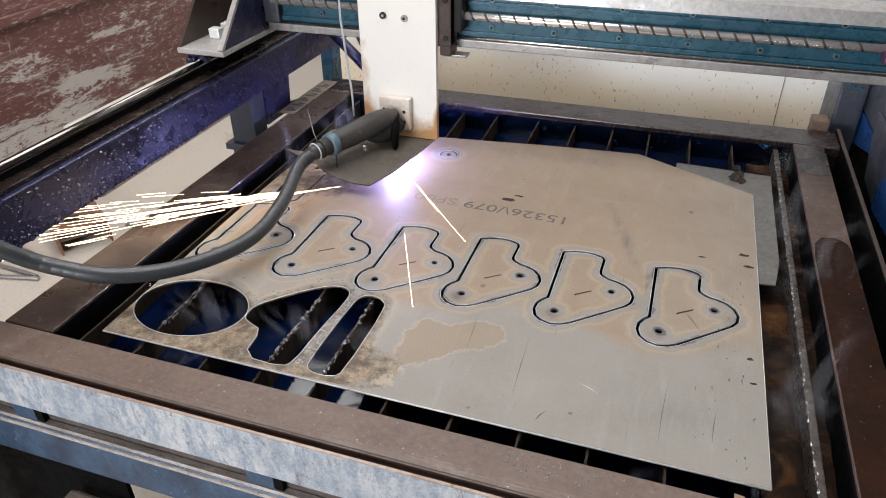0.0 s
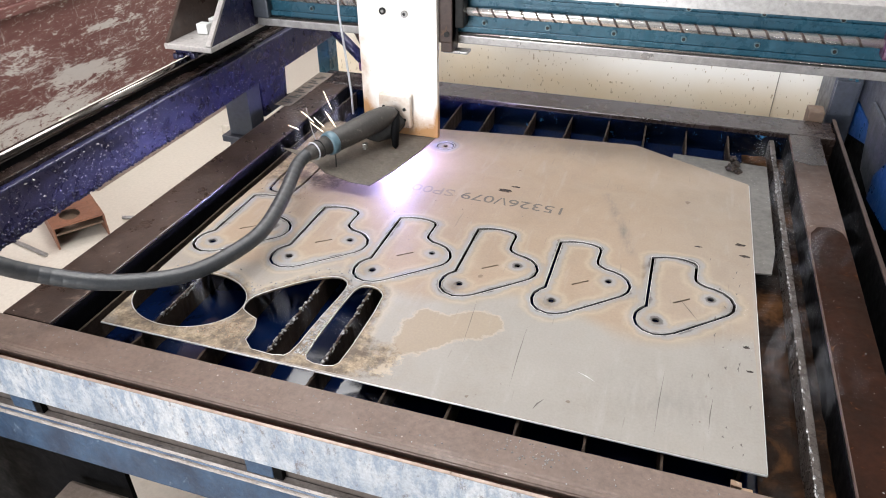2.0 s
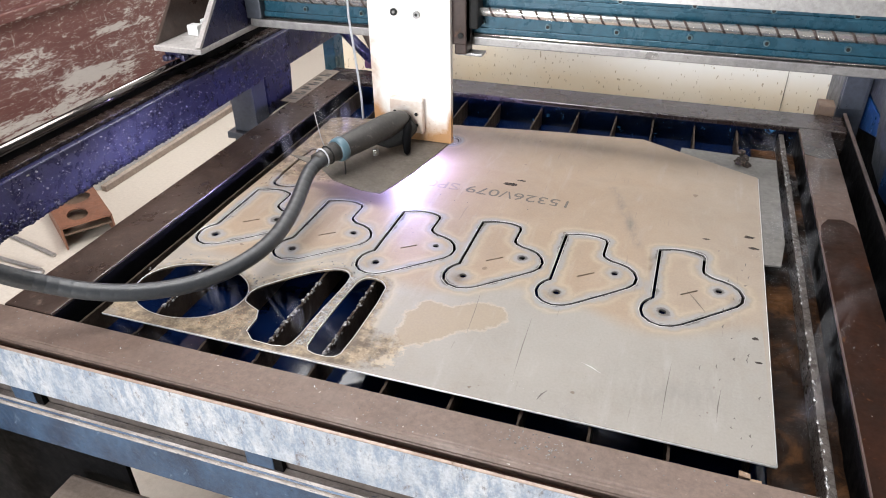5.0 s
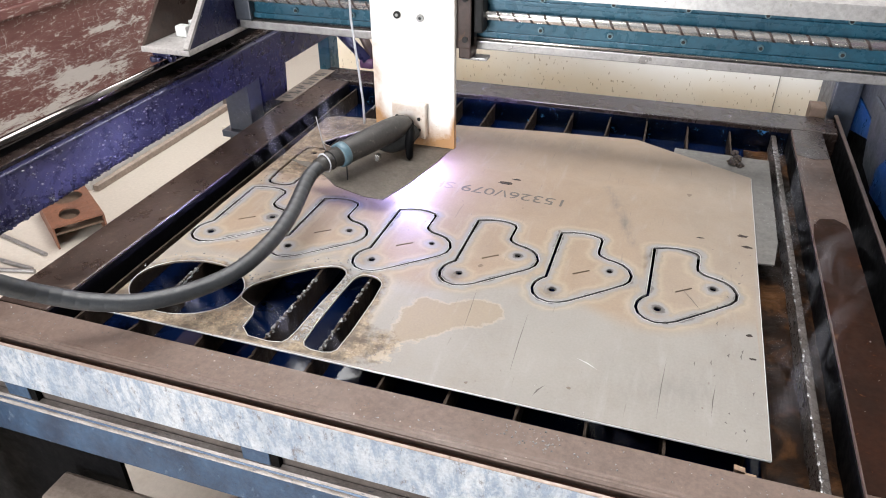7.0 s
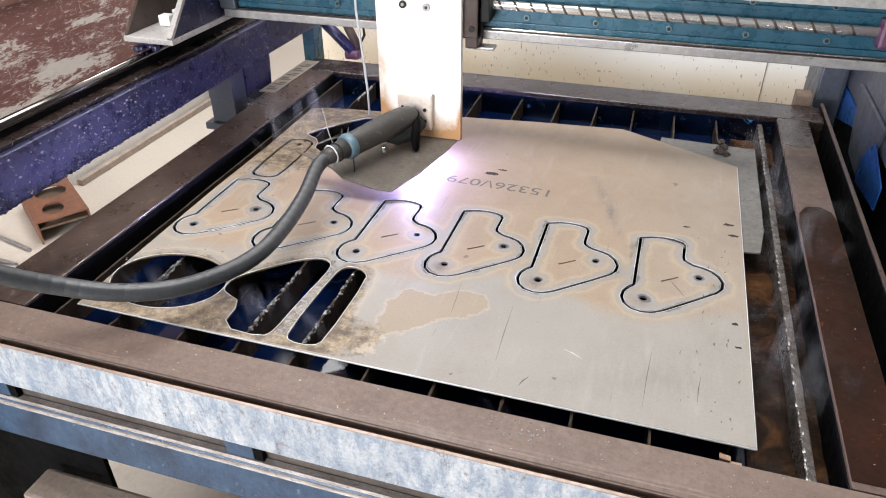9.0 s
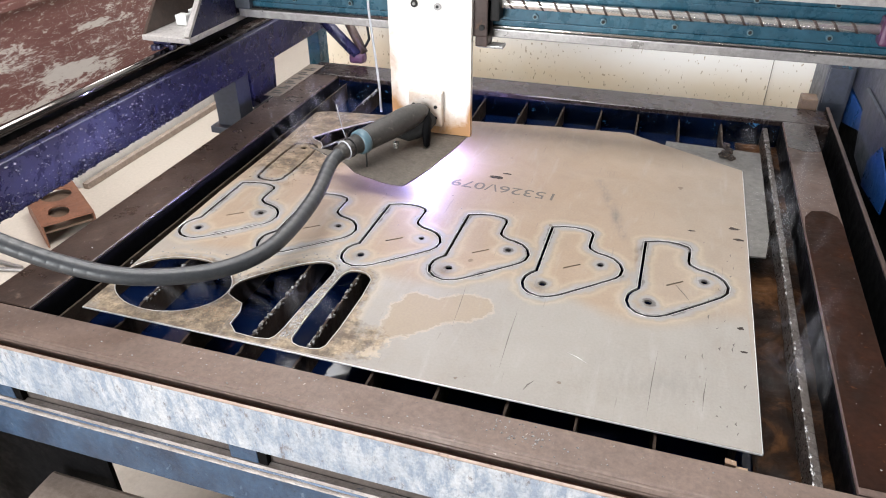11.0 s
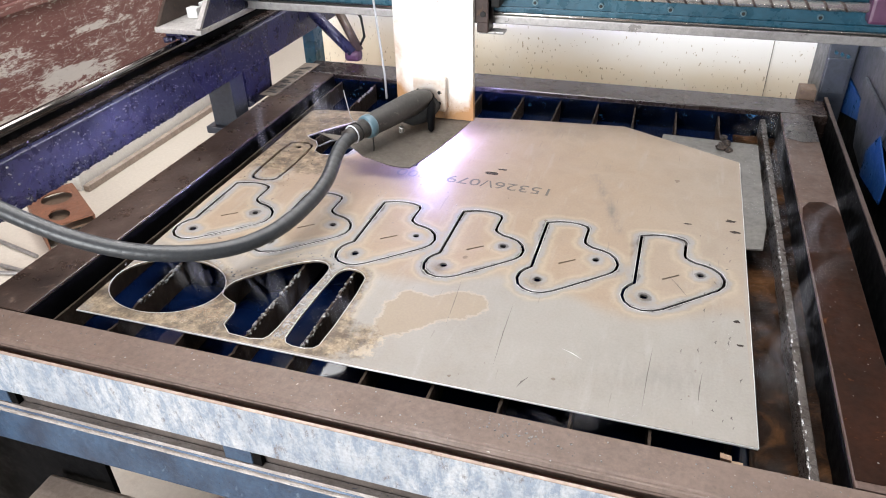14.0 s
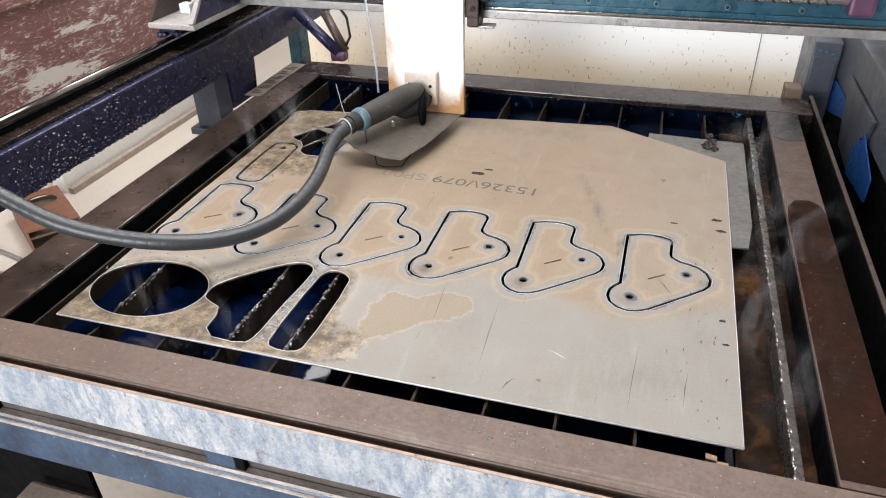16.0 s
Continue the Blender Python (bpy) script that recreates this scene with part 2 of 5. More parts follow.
def white_wall_material():
    n = Nodes("splashed_white_panel")
    fin, mid = n.noise(120, 4, 0.6), n.noise(3, 6, 0.65)
    spl = n.noise(120, 2, 0.5, (1.0, 1, 0.5))
    low = n.attr("low")
    stain = n.math("MULTIPLY", low, n.ramp(mid, (0.2, 0.55), (0.7, 1.0)))
    c = n.mix(stain, (0.94, 0.935, 0.92), (0.78, 0.63, 0.41))
    dots = n.math("ADD", spl, n.math("MULTIPLY", low, 0.035))
    c = n.mix(n.ramp(dots, (0.682, 0.0), (0.72, 0.7)), c, (0.36, 0.25, 0.13))
    return n.done(c, 0.45, 0.0, fin, 0.0004)


def plate_material():
    n = Nodes("mill_finish_steel_plate")
    fin, mid, big = n.noise(260, 3, 0.6), n.noise(14, 8, 0.7, None, 0.5), n.noise(2.2, 5, 0.6)
    d = n.math("ADD", n.attr("cut"), n.math("MULTIPLY", n.math("SUBTRACT", n.noise(22, 5, 0.65), 0.5), 0.03))
    grey = n.mix(n.ramp(big, (0.3, 0.0), (0.7, 1.0)), (0.245, 0.229, 0.208), (0.292, 0.272, 0.246))
    tan = n.mix(mid, (0.315, 0.232, 0.16), (0.255, 0.195, 0.142))
    t = n.math("ADD", n.attr("bloom"), n.math("MULTIPLY", n.math("SUBTRACT", mid, 0.5), 0.5), True)
    c = n.mix(t, grey, tan)
    s = n.math("ADD", n.attr("stain"), n.math("MULTIPLY", n.math("SUBTRACT", n.noise(30, 6, 0.7), 0.5), 1.1))
    c = n.mix(n.ramp(s, (0.5, 0.0), (0.56, 1.0)), c, n.mix(mid, (0.25, 0.202, 0.15), (0.29, 0.24, 0.185)))
    c = n.mix(n.ramp(s, (0.4, 0.0), (0.5, 0.5), (0.56, 0.0)), c, (0.42, 0.34, 0.26))
    # heat tint that follows the cuts
    k = n.math("MULTIPLY", d, 20.0)
    halo = n.ramp(k, (0.0, (0.08, 0.08, 0.085)), (0.05, (0.13, 0.13, 0.135)), (0.075, (0.24, 0.245, 0.25)), (0.17, (0.25, 0.248, 0.248)), (0.27, (0.28, 0.235, 0.18)), (0.36, (0.38, 0.32, 0.24)), (0.5, (0.33, 0.26, 0.185)))
    c = n.mix(n.ramp(k, (0.0, 0.9), (0.3, 0.65), (0.55, 0.0)), c, halo)
    r = n.math("ADD", n.attr("rust"), n.math("MULTIPLY", n.math("SUBTRACT", n.noise(38, 8, 0.75), 0.5), 1.1))
    c = n.mix(n.ramp(r, (0.55, 0.0), (0.8, 0.9)), c, n.mix(n.math("MULTIPLY", n.ramp(n.noise(110, 6, 0.75), (0.3, 0.0), (0.62, 1.0)), n.ramp(n.noise(26, 5, 0.7), (0.4, 0.15), (0.56, 1.0))), (0.05, 0.032, 0.018), (0.36, 0.28, 0.185)))
    bn = n.math("MULTIPLY", n.attr("burn"), n.ramp(n.noise(55, 5, 0.7), (0.3, 0.3), (0.6, 1.0)))
    c = n.mix(bn, c, (0.1, 0.062, 0.035))
    sm = n.math("MULTIPLY", n.attr("smudge"), n.ramp(n.noise(18, 5, 0.7, (3, 1, 1)), (0.35, 0.0), (0.65, 0.75)))
    c = n.mix(sm, c, (0.11, 0.105, 0.1))
    fo = n.math("ADD", n.attr("foam"), n.math("MULTIPLY", n.math("SUBTRACT", n.noise(48, 6, 0.72), 0.5), 2.2))
    c = n.mix(n.ramp(fo, (0.55, 0.0), (0.72, 0.6)), c, (0.45, 0.37, 0.27))
    mot = n.noise(7, 7, 0.72, (1.0, 0.7, 1), 0.3)
    c = n.mix(n.ramp(mot, (0.48, 0.0), (0.72, 0.32)), c, (0.17, 0.145, 0.12))
    wipe = n.noise(5, 6, 0.7, (7, 1.2, 1), 0.3)
    c = n.mix(n.ramp(wipe, (0.56, 0.0), (0.72, 0.28)), c, (0.36, 0.34, 0.32))
    # scratches and specks
    sc = n.noise(9, 2, 0.4, (30, 1.5, 1), 0.2)
    c = n.mix(n.ramp(sc, (0.73, 0.0), (0.76, 0.35)), c, (0.14, 0.12, 0.1))
    sp = n.noise(38, 2, 0.5)
    c = n.mix(n.ramp(sp, (0.745, 0.0), (0.76, 0.7)), c, (0.12, 0.085, 0.06))
    c = n.mix(0.12, c, fin, "OVERLAY")
    rough = n.ramp(mid, (0.3, 0.5), (0.7, 0.64))
    n.bsdf.inputs["Specular IOR Level"].default_value = 0.35
    return n.done(c, rough, 0.12, fin, 0.0002, 0.5)


def galvanised_material():
    n = Nodes("dripped_galvanised_strip")
    big, drip, fin = n.noise(7, 5, 0.6, (1, 1, 0.6)), n.noise(34, 8, 0.78, (1.4, 1, 0.6), 0.3), n.noise(210, 4, 0.7)
    c = n.mix(n.ramp(drip, (0.42, 0.0), (0.57, 1.0)), (0.24, 0.29, 0.365), (0.49, 0.51, 0.535))
    c = n.mix(n.ramp(big, (0.52, 0.0), (0.68, 0.7)), c, (0.24, 0.285, 0.35))
    c = n.mix(n.ramp(n.noise(55, 5, 0.75, (1.4, 1, 0.7)), (0.58, 0.0), (0.66, 0.75)), c, (0.14, 0.12, 0.115))
    c = n.mix(n.ramp(n.noise(24, 6, 0.75), (0.64, 0.0), (0.72, 0.6)), c, (0.36, 0.27, 0.2))
    c = n.mix(0.35, c, n.ramp(fin, (0.3, 0.25), (0.7, 0.8)), "OVERLAY")
    return n.done(c, n.ramp(drip, (0.3, 0.5), (0.7, 0.35)), 0.15, drip, 0.0012)


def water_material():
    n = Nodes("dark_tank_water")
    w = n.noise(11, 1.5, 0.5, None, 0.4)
    # blue from reflections and the arc is mixed into the near-black base
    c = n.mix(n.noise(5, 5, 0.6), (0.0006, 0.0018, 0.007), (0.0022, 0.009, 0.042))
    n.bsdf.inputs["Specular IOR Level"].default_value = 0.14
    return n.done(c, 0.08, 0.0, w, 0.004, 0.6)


def sludge_material():
    n = Nodes("wet_rust_sludge")
    a, b = n.noise(9, 7, 0.7, None, 0.5), n.noise(60, 4, 0.7)
    c = n.ramp(a, (0.38, (0.004, 0.003, 0.0025)), (0.52, (0.014, 0.007, 0.004)), (0.6, (0.045, 0.02, 0.008)), (0.72, (0.1, 0.048, 0.02)))
    return n.done(c, n.ramp(b, (0.4, 0.3), (0.6, 0.7)), 0.0, a, 0.004)


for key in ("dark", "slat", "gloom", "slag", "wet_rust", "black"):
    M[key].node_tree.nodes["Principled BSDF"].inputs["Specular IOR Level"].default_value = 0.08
M["galv"], M["concrete"], M["red"], M["white"], M["plate"], M["water"], M["sludge"] = galvanised_material(), concrete(), red_wall_material(), white_wall_material(), plate_material(), water_material(), sludge_material()


def white_column_material():
    n = Nodes("white_paint_rusting_at_foot")
    mid, fin, dots = n.noise(16, 8, 0.7, None, 0.4), n.noise(150, 4, 0.6), n.noise(210, 2, 0.5)
    e = n.attr("edge")
    r = n.math("ADD", e, n.math("MULTIPLY", n.math("SUBTRACT", mid, 0.5), 0.9))
    c = n.mix(n.ramp(r, (0.38, 0.0), (0.85, 1.0)), (0.84, 0.82, 0.78), (0.44, 0.235, 0.1))
    c = n.mix(n.ramp(n.math("ADD", dots, n.math("MULTIPLY", e, 0.06)), (0.71, 0.0), (0.75, 0.8)), c, (0.28, 0.14, 0.06))
    return n.done(c, 0.4, 0.0, fin, 0.0004)


for key in ("rail_left", "rail_right"):
    M[key].node_tree.nodes["Principled BSDF"].inputs["Specular IOR Level"].default_value = 0.3
for key in ("sludge", "wet_rust", "slat_worn"):
    M[key].node_tree.nodes["Principled BSDF"].inputs["Specular IOR Level"].default_value = 0.06
M["column"] = white_column_material()


# ---- mesh helpers ----
def part(name, bm, material, parent=None, label="", smooth=False):
    me = bpy.data.meshes.new(name)
    bm.normal_update()
    bm.to_mesh(me)
    bm.free()
    me.materials.append(M[material] if isinstance(material, str) else material)
    if smooth:
        me.polygons.foreach_set("use_smooth", [True] * len(me.polygons))
    ob = new(name, me)
    ob.parent = parent
    return tagged(ob, label)


def add_box(bm, x0, x1, y0, y1, z0, z1, bevel=0.0, m=None):
    r = bmesh.ops.create_cube(bm, size=1.0)
    vs = r["verts"]
    bmesh.ops.scale(bm, vec=(x1 - x0, y1 - y0, z1 - z0), verts=vs)
    bmesh.ops.translate(bm, vec=((x0 + x1) / 2, (y0 + y1) / 2, (z0 + z1) / 2), verts=vs)
    if m is not None:
        bmesh.ops.transform(bm, matrix=m, verts=vs)
    if bevel:
        es = list({e for v in vs for e in v.link_edges})
        bmesh.ops.bevel(bm, geom=es, offset=bevel, segments=2, affect="EDGES", profile=0.6)
    return bm


def box(*a, **k):
    return add_box(bmesh.new(), *a, **k)


def add_rod(bm, a, b, r, r2=None, n=16, caps=True):
    a, b = Vector(a), Vector(b)
    d = b - a
    m = Matrix.Translation((a + b) / 2) @ d.to_track_quat("Z", "Y").to_matrix().to_4x4()
    bmesh.ops.create_cone(bm, cap_ends=caps, segments=n, radius1=r, radius2=r if r2 is None else r2, depth=d.length, matrix=m)
    return bm


def rod(*a, **k):
    return add_rod(bmesh.new(), *a, **k)


def prism(points, axis, lo, hi, bevel=0.0):
    """A flat outline pushed along an axis: points are the other two coordinates in order."""
    bm = bmesh.new()
    put = {"x": lambda p, c: (c, p[0], p[1]), "y": lambda p, c: (p[0], c, p[1]), "z": lambda p, c: (p[0], p[1], c)}[axis]
    a, b = [bm.verts.new(put(p, lo)) for p in points], [bm.verts.new(put(p, hi)) for p in points]
    bm.faces.new(a)
    bm.faces.new(b[::-1])
    for i in range(len(a)):
        j = (i + 1) % len(a)
        bm.faces.new((a[j], a[i], b[i], b[j]))
    bmesh.ops.recalc_face_normals(bm, faces=bm.faces)
    if bevel:
        bmesh.ops.bevel(bm, geom=list(bm.edges), offset=bevel, segments=2, affect="EDGES")
    return bm


def tube(points, r, n=12, closed=False):
    """A round bar along points; r is one radius or one for each point."""
    bm, rings, pts = bmesh.new(), [], [Vector(p) for p in points]
    for i, p in enumerate(pts):
        d = (pts[min(i + 1, len(pts) - 1)] - pts[max(i - 1, 0)]).normalized()
        q = d.to_track_quat("Z", "Y")
        rr = r[i] if isinstance(r, (list, tuple)) else r
        rings.append([bm.verts.new(p + q @ Vector((rr * math.cos(2 * math.pi * k / n), rr * math.sin(2 * math.pi * k / n), 0))) for k in range(n)])
    for a, b in zip(rings, rings[1:]):
        for k in range(n):
            bm.faces.new((a[k], a[(k + 1) % n], b[(k + 1) % n], b[k]))
    bm.faces.new(rings[0][::-1])
    bm.faces.new(rings[-1])
    return bm


def thing(name, label, category, group="", m=None):
    ob = new(name)
    ob.empty_display_size = 0.05
    if m is not None:
        ob.matrix_world = m
    return tagged(ob, label, category, group)


def structure(name, bm, material, label, category):
    return tagged(part(name, bm, material, None, label), "", category, "", "structure")


def put_attr(ob, name, fn):
    """Stores fn(x, y, z arrays) at the vertices."""
    me = ob.data
    co = np.empty(len(me.vertices) * 3)
    me.vertices.foreach_get("co", co)
    co = co.reshape(-1, 3)
    me.attributes.new(name, "FLOAT", "POINT").data.foreach_set("value", np.asarray(fn(co[:, 0], co[:, 1], co[:, 2]), float))


def grid(nx, ny, fn):
    bm = bmesh.new()
    v = [[bm.verts.new(fn(i / nx, j / ny)) for j in range(ny + 1)] for i in range(nx + 1)]
    for i in range(nx):
        for j in range(ny):
            bm.faces.new((v[i][j], v[i + 1][j], v[i + 1][j + 1], v[i][j + 1]))
    return bm


def step(v, lo, hi):
    t = np.clip((v - lo) / (hi - lo), 0, 1)
    return t * t * (3 - 2 * t)


# ---- the room ----
WX, EX, SY, NY, CZ = -2.1, 3.6, -4.6, 4.2, 4.0
structure("floor", box(WX - 0.2, EX + 0.2, SY - 3, NY + 0.2, -0.2, 0), "concrete", "pale dusty concrete workshop floor", "floor")
ob = structure("wall_west", grid(240, 200, lambda u, v: (WX, SY + (NY - SY) * u, CZ * (1 - v))), "red", "dark red painted steel wall, scraped bare in places", "wall")
put_attr(ob, "bare", lambda x, y, z: 1.5 * np.exp(-((y - 2.2) / 0.34) ** 4 - ((z - 0.33 + 0.1 * (y - 2.2)) / 0.05) ** 2) + 1.1 * np.exp(-((y - 2.4) / 0.25) ** 4 - ((z - 0.52 + 0.12 * (y - 2.4)) / 0.018) ** 2) + 1.2 * step(0.32 - z - 0.1 * (y - 1.9), 0, 0.1) * step(2.3 - y, 0, 0.3) + 0.35 * step(0.66 - z, 0, 0.1))
structure("wall_west_core", box(WX - 0.2, WX - 0.01, SY, NY, 0, CZ), "frame_dark", "steel wall behind the red sheets", "wall")
ob = structure("wall_panel", grid(40, 60, lambda u, v: (-0.42 + (EX + 0.42) * u, 1.66, CZ * v)), "white", "white wall panel splashed brown near the bottom", "wall")
put_attr(ob, "low", lambda x, y, z: 0.95 * step(0.85 + 0.06 * step(0.75 - x, 0.0, 0.6) - z, 0.0, 0.15))
structure("wall_panel_core", box(-0.42, EX, 1.67, 1.78, 0, CZ), "pale", "white back of the partition wall", "wall")
structure("wall_north", box(WX - 0.2, EX + 0.2, NY, NY + 0.2, 0, CZ), "pale", "plain white workshop wall", "wall")
# unseen walls and roof, their greys set for bounce and reflections
structure("wall_east", box(EX, EX + 0.2, SY, NY + 0.2, 0, CZ), "gloom", "unseen plain dark wall", "wall")
bm = box(WX - 0.2, -2.05, SY - 0.2, SY, 0, CZ)
add_box(bm, 0.25, EX + 0.2, SY - 0.2, SY, 0, CZ)
add_box(bm, -2.05, 0.25, SY - 0.2, SY, 3.0, CZ)
structure("wall_south", bm, "gloom", "unseen dark wall with a wide opening added behind the camera", "wall")
bm = bmesh.new()
for x0, x1, y0, y1 in ((WX - 0.2, EX + 0.2, SY - 0.2, -0.1), (WX - 0.2, -0.9, -0.1, 1.1), (1.5, EX + 0.2, -0.1, 1.1), (WX - 0.2, EX + 0.2, 1.1, 2.2), (WX - 0.2, -1.7, 2.2, 3.2), (-0.5, EX + 0.2, 2.2, 3.2), (WX - 0.2, EX + 0.2, 3.2, NY + 0.2)):
    add_box(bm, x0, x1, y0, y1, CZ, CZ + 0.1)
structure("ceiling", bm, "roof", "unseen grey roof with two openings added for the overhead lamps", "ceiling")
for y in (1.656,):
    tagged(part("trim", box(1.119, 1.1203, y, 1.66, 0.3, CZ), "dust", None, "thin dark joint between wall panels"), "", "trim", "", "structure")

# ---- the cutting table ----
ZF, ZP = 0.862, 0.85
IX0, IX1, IY0, IY1 = -0.06, 1.096, -0.042, 1.083
table = thing("cutting_table", "brown steel water table frame on blue legs", "cutting table")
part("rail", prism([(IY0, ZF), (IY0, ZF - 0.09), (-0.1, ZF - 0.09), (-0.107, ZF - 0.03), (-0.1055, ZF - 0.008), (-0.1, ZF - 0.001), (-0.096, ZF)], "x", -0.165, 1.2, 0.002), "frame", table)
# back and left rails are darker and smoother than the front one
part("rail", box(-0.165, 1.2, IY1, 1.183, ZF - 0.09, ZF, bevel=0.003), "rail_black", table, "glossy black-brown steel rail")
part("rail", box(-0.156, IX0, IY0 + 0.001, IY1 - 0.001, ZF - 0.09, ZF - 0.0005, bevel=0.003), "rail_left", table, "dark brown steel rail")
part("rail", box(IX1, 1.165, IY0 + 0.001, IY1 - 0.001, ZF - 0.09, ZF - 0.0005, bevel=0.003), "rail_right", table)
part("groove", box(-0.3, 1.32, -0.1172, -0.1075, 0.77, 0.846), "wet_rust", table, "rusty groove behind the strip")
part("strip_edge", box(-0.3, 1.32, -0.1222, -0.1178, 0.8533, 0.8546), "rust_edge", table, "rusty top edge of the strip")
part("edge_strip", box(-0.3, 1.32, -0.1225, -0.1175, 0.773, 0.853, bevel=0.001), "galv", table, "pale galvanised steel edge strip")
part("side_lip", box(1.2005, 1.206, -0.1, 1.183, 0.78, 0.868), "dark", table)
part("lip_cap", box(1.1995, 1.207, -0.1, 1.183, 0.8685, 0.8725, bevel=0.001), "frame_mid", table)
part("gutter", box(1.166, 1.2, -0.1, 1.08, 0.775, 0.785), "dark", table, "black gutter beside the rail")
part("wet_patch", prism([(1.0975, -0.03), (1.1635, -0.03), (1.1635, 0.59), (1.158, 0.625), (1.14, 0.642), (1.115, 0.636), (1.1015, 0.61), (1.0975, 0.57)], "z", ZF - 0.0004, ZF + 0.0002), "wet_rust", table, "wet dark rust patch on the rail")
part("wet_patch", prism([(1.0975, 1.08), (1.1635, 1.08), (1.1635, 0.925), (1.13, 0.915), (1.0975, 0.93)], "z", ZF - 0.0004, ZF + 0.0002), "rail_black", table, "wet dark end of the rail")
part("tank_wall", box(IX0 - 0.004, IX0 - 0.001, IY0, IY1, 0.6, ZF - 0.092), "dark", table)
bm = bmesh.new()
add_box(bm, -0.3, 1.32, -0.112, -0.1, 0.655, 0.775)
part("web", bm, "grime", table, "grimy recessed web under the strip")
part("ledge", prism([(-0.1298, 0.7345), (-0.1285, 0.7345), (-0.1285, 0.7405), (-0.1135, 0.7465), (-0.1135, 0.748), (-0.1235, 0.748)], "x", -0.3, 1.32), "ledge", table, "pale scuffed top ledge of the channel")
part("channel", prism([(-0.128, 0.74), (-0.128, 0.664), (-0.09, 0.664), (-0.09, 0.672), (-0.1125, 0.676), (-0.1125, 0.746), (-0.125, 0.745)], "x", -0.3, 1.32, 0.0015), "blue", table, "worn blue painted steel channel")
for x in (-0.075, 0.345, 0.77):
    # solid black block drawn where the notch lies in shade
    part("notch", box(x + 0.0225, x + 0.036, -0.1215, -0.1125, 0.7485, 0.7725), "dark", table, "black block standing in for a shaded notch by the tab")
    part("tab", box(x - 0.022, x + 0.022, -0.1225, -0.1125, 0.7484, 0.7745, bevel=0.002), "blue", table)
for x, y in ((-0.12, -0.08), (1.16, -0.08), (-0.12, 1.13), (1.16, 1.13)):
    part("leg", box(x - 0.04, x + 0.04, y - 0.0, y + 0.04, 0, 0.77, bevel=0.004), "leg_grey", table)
# black linings painted as shade over the rails' inner faces
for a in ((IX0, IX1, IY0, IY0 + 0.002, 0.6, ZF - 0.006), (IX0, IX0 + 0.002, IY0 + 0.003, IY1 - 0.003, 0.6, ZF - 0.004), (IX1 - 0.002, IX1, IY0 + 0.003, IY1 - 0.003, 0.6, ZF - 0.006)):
    part("liner", box(*a), "dark", table, "black liner standing in for shade on the tank's inner faces")
part("liner", box(IX0, IX1, IY1 - 0.002, IY1, 0.6, ZF - 0.012), "tank_glint", table, "near-black tank liner with painted blue glints")
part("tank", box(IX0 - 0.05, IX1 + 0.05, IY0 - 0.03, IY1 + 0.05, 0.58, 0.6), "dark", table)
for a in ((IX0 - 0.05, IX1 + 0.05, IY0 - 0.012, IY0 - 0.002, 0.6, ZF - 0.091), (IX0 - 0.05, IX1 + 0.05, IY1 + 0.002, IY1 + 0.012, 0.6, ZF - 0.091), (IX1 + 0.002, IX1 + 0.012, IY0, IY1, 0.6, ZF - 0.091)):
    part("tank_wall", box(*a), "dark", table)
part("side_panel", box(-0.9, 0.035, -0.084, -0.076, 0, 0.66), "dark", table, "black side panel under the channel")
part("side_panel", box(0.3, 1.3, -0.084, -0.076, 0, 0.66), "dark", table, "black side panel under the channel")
part("cross_bar", box(-0.075, 1.1, -0.16, -0.1, 0.525, 0.556, bevel=0.006), "wood", table, "grimy brown cross bar")

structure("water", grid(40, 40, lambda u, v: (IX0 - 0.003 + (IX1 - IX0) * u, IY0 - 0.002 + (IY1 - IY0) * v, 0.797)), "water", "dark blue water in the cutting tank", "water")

# support slats with slag-bitten top edges
def slat(x0, x1, y0, y1, seed):
    rng = random.Random(seed)
    bm, n = bmesh.new(), 180
    rows = []
    for i in range(n + 1):
        x, y = x0 + (x1 - x0) * i / n, y0 + (y1 - y0) * i / n
        zt = ZP - 0.0075 - rng.random() ** 3 * 0.0045 * (rng.random() < 0.6) * (seed > 0) 
        w = 0.0014 + 0.001 * rng.random()
        xo = 0.0005 * math.sin(i * 0.15 + seed)
        rows.append([bm.verts.new((x + xo + s * w, y, z)) for s, z in ((-1, 0.73), (-1, zt), (1, zt), (1, 0.73))])
    for a, b in zip(rows, rows[1:]):
        for k in range(4):
            bm.faces.new((a[k], b[k], b[(k + 1) % 4], a[(k + 1) % 4]))
    bm.faces.new(rows[0])
    bm.faces.new(rows[-1][::-1])
    return tagged(part("support_slat", bm, "slat"), "rusty steel slat crusted with slag in the tank", "slat", "slats under the plate")


for k, x in enumerate((-0.025, 0.076, 0.194, 0.288, 0.38, 0.492, 0.589, 0.685, 0.777, 0.876, 0.974)):
    slat(x, x - 0.012, IY0 + (0.003 if k < 10 else 0.06), IY1 - 0.003, k)
# thick end bar beside the sludge
bar = thing("end_bar", "wet grey steel bar with glint beads beside the sludge", "bar")
part("bar_body", box(1.0555, 1.067, IY0 + 0.003, IY1 - 0.003, 0.73, ZP - 0.0075, bevel=0.002), "slat_worn", bar)
# pale beads modelled in place of the glints on the bar's edge
bar_rng = random.Random(77)
bm = bmesh.new()
for i in range(190):
    w = bar_rng.random()
    q = 0.0007 + 0.0018 * bar_rng.random() ** 3
    bmesh.ops.create_icosphere(bm, subdivisions=1, radius=1.0, matrix=Matrix.Translation((1.0555 + 0.0035 * bar_rng.random(), IY0 + 0.01 + 1.1 * w, ZP - 0.008)) @ Matrix.Diagonal((q, q * 2.2, q, 1)))
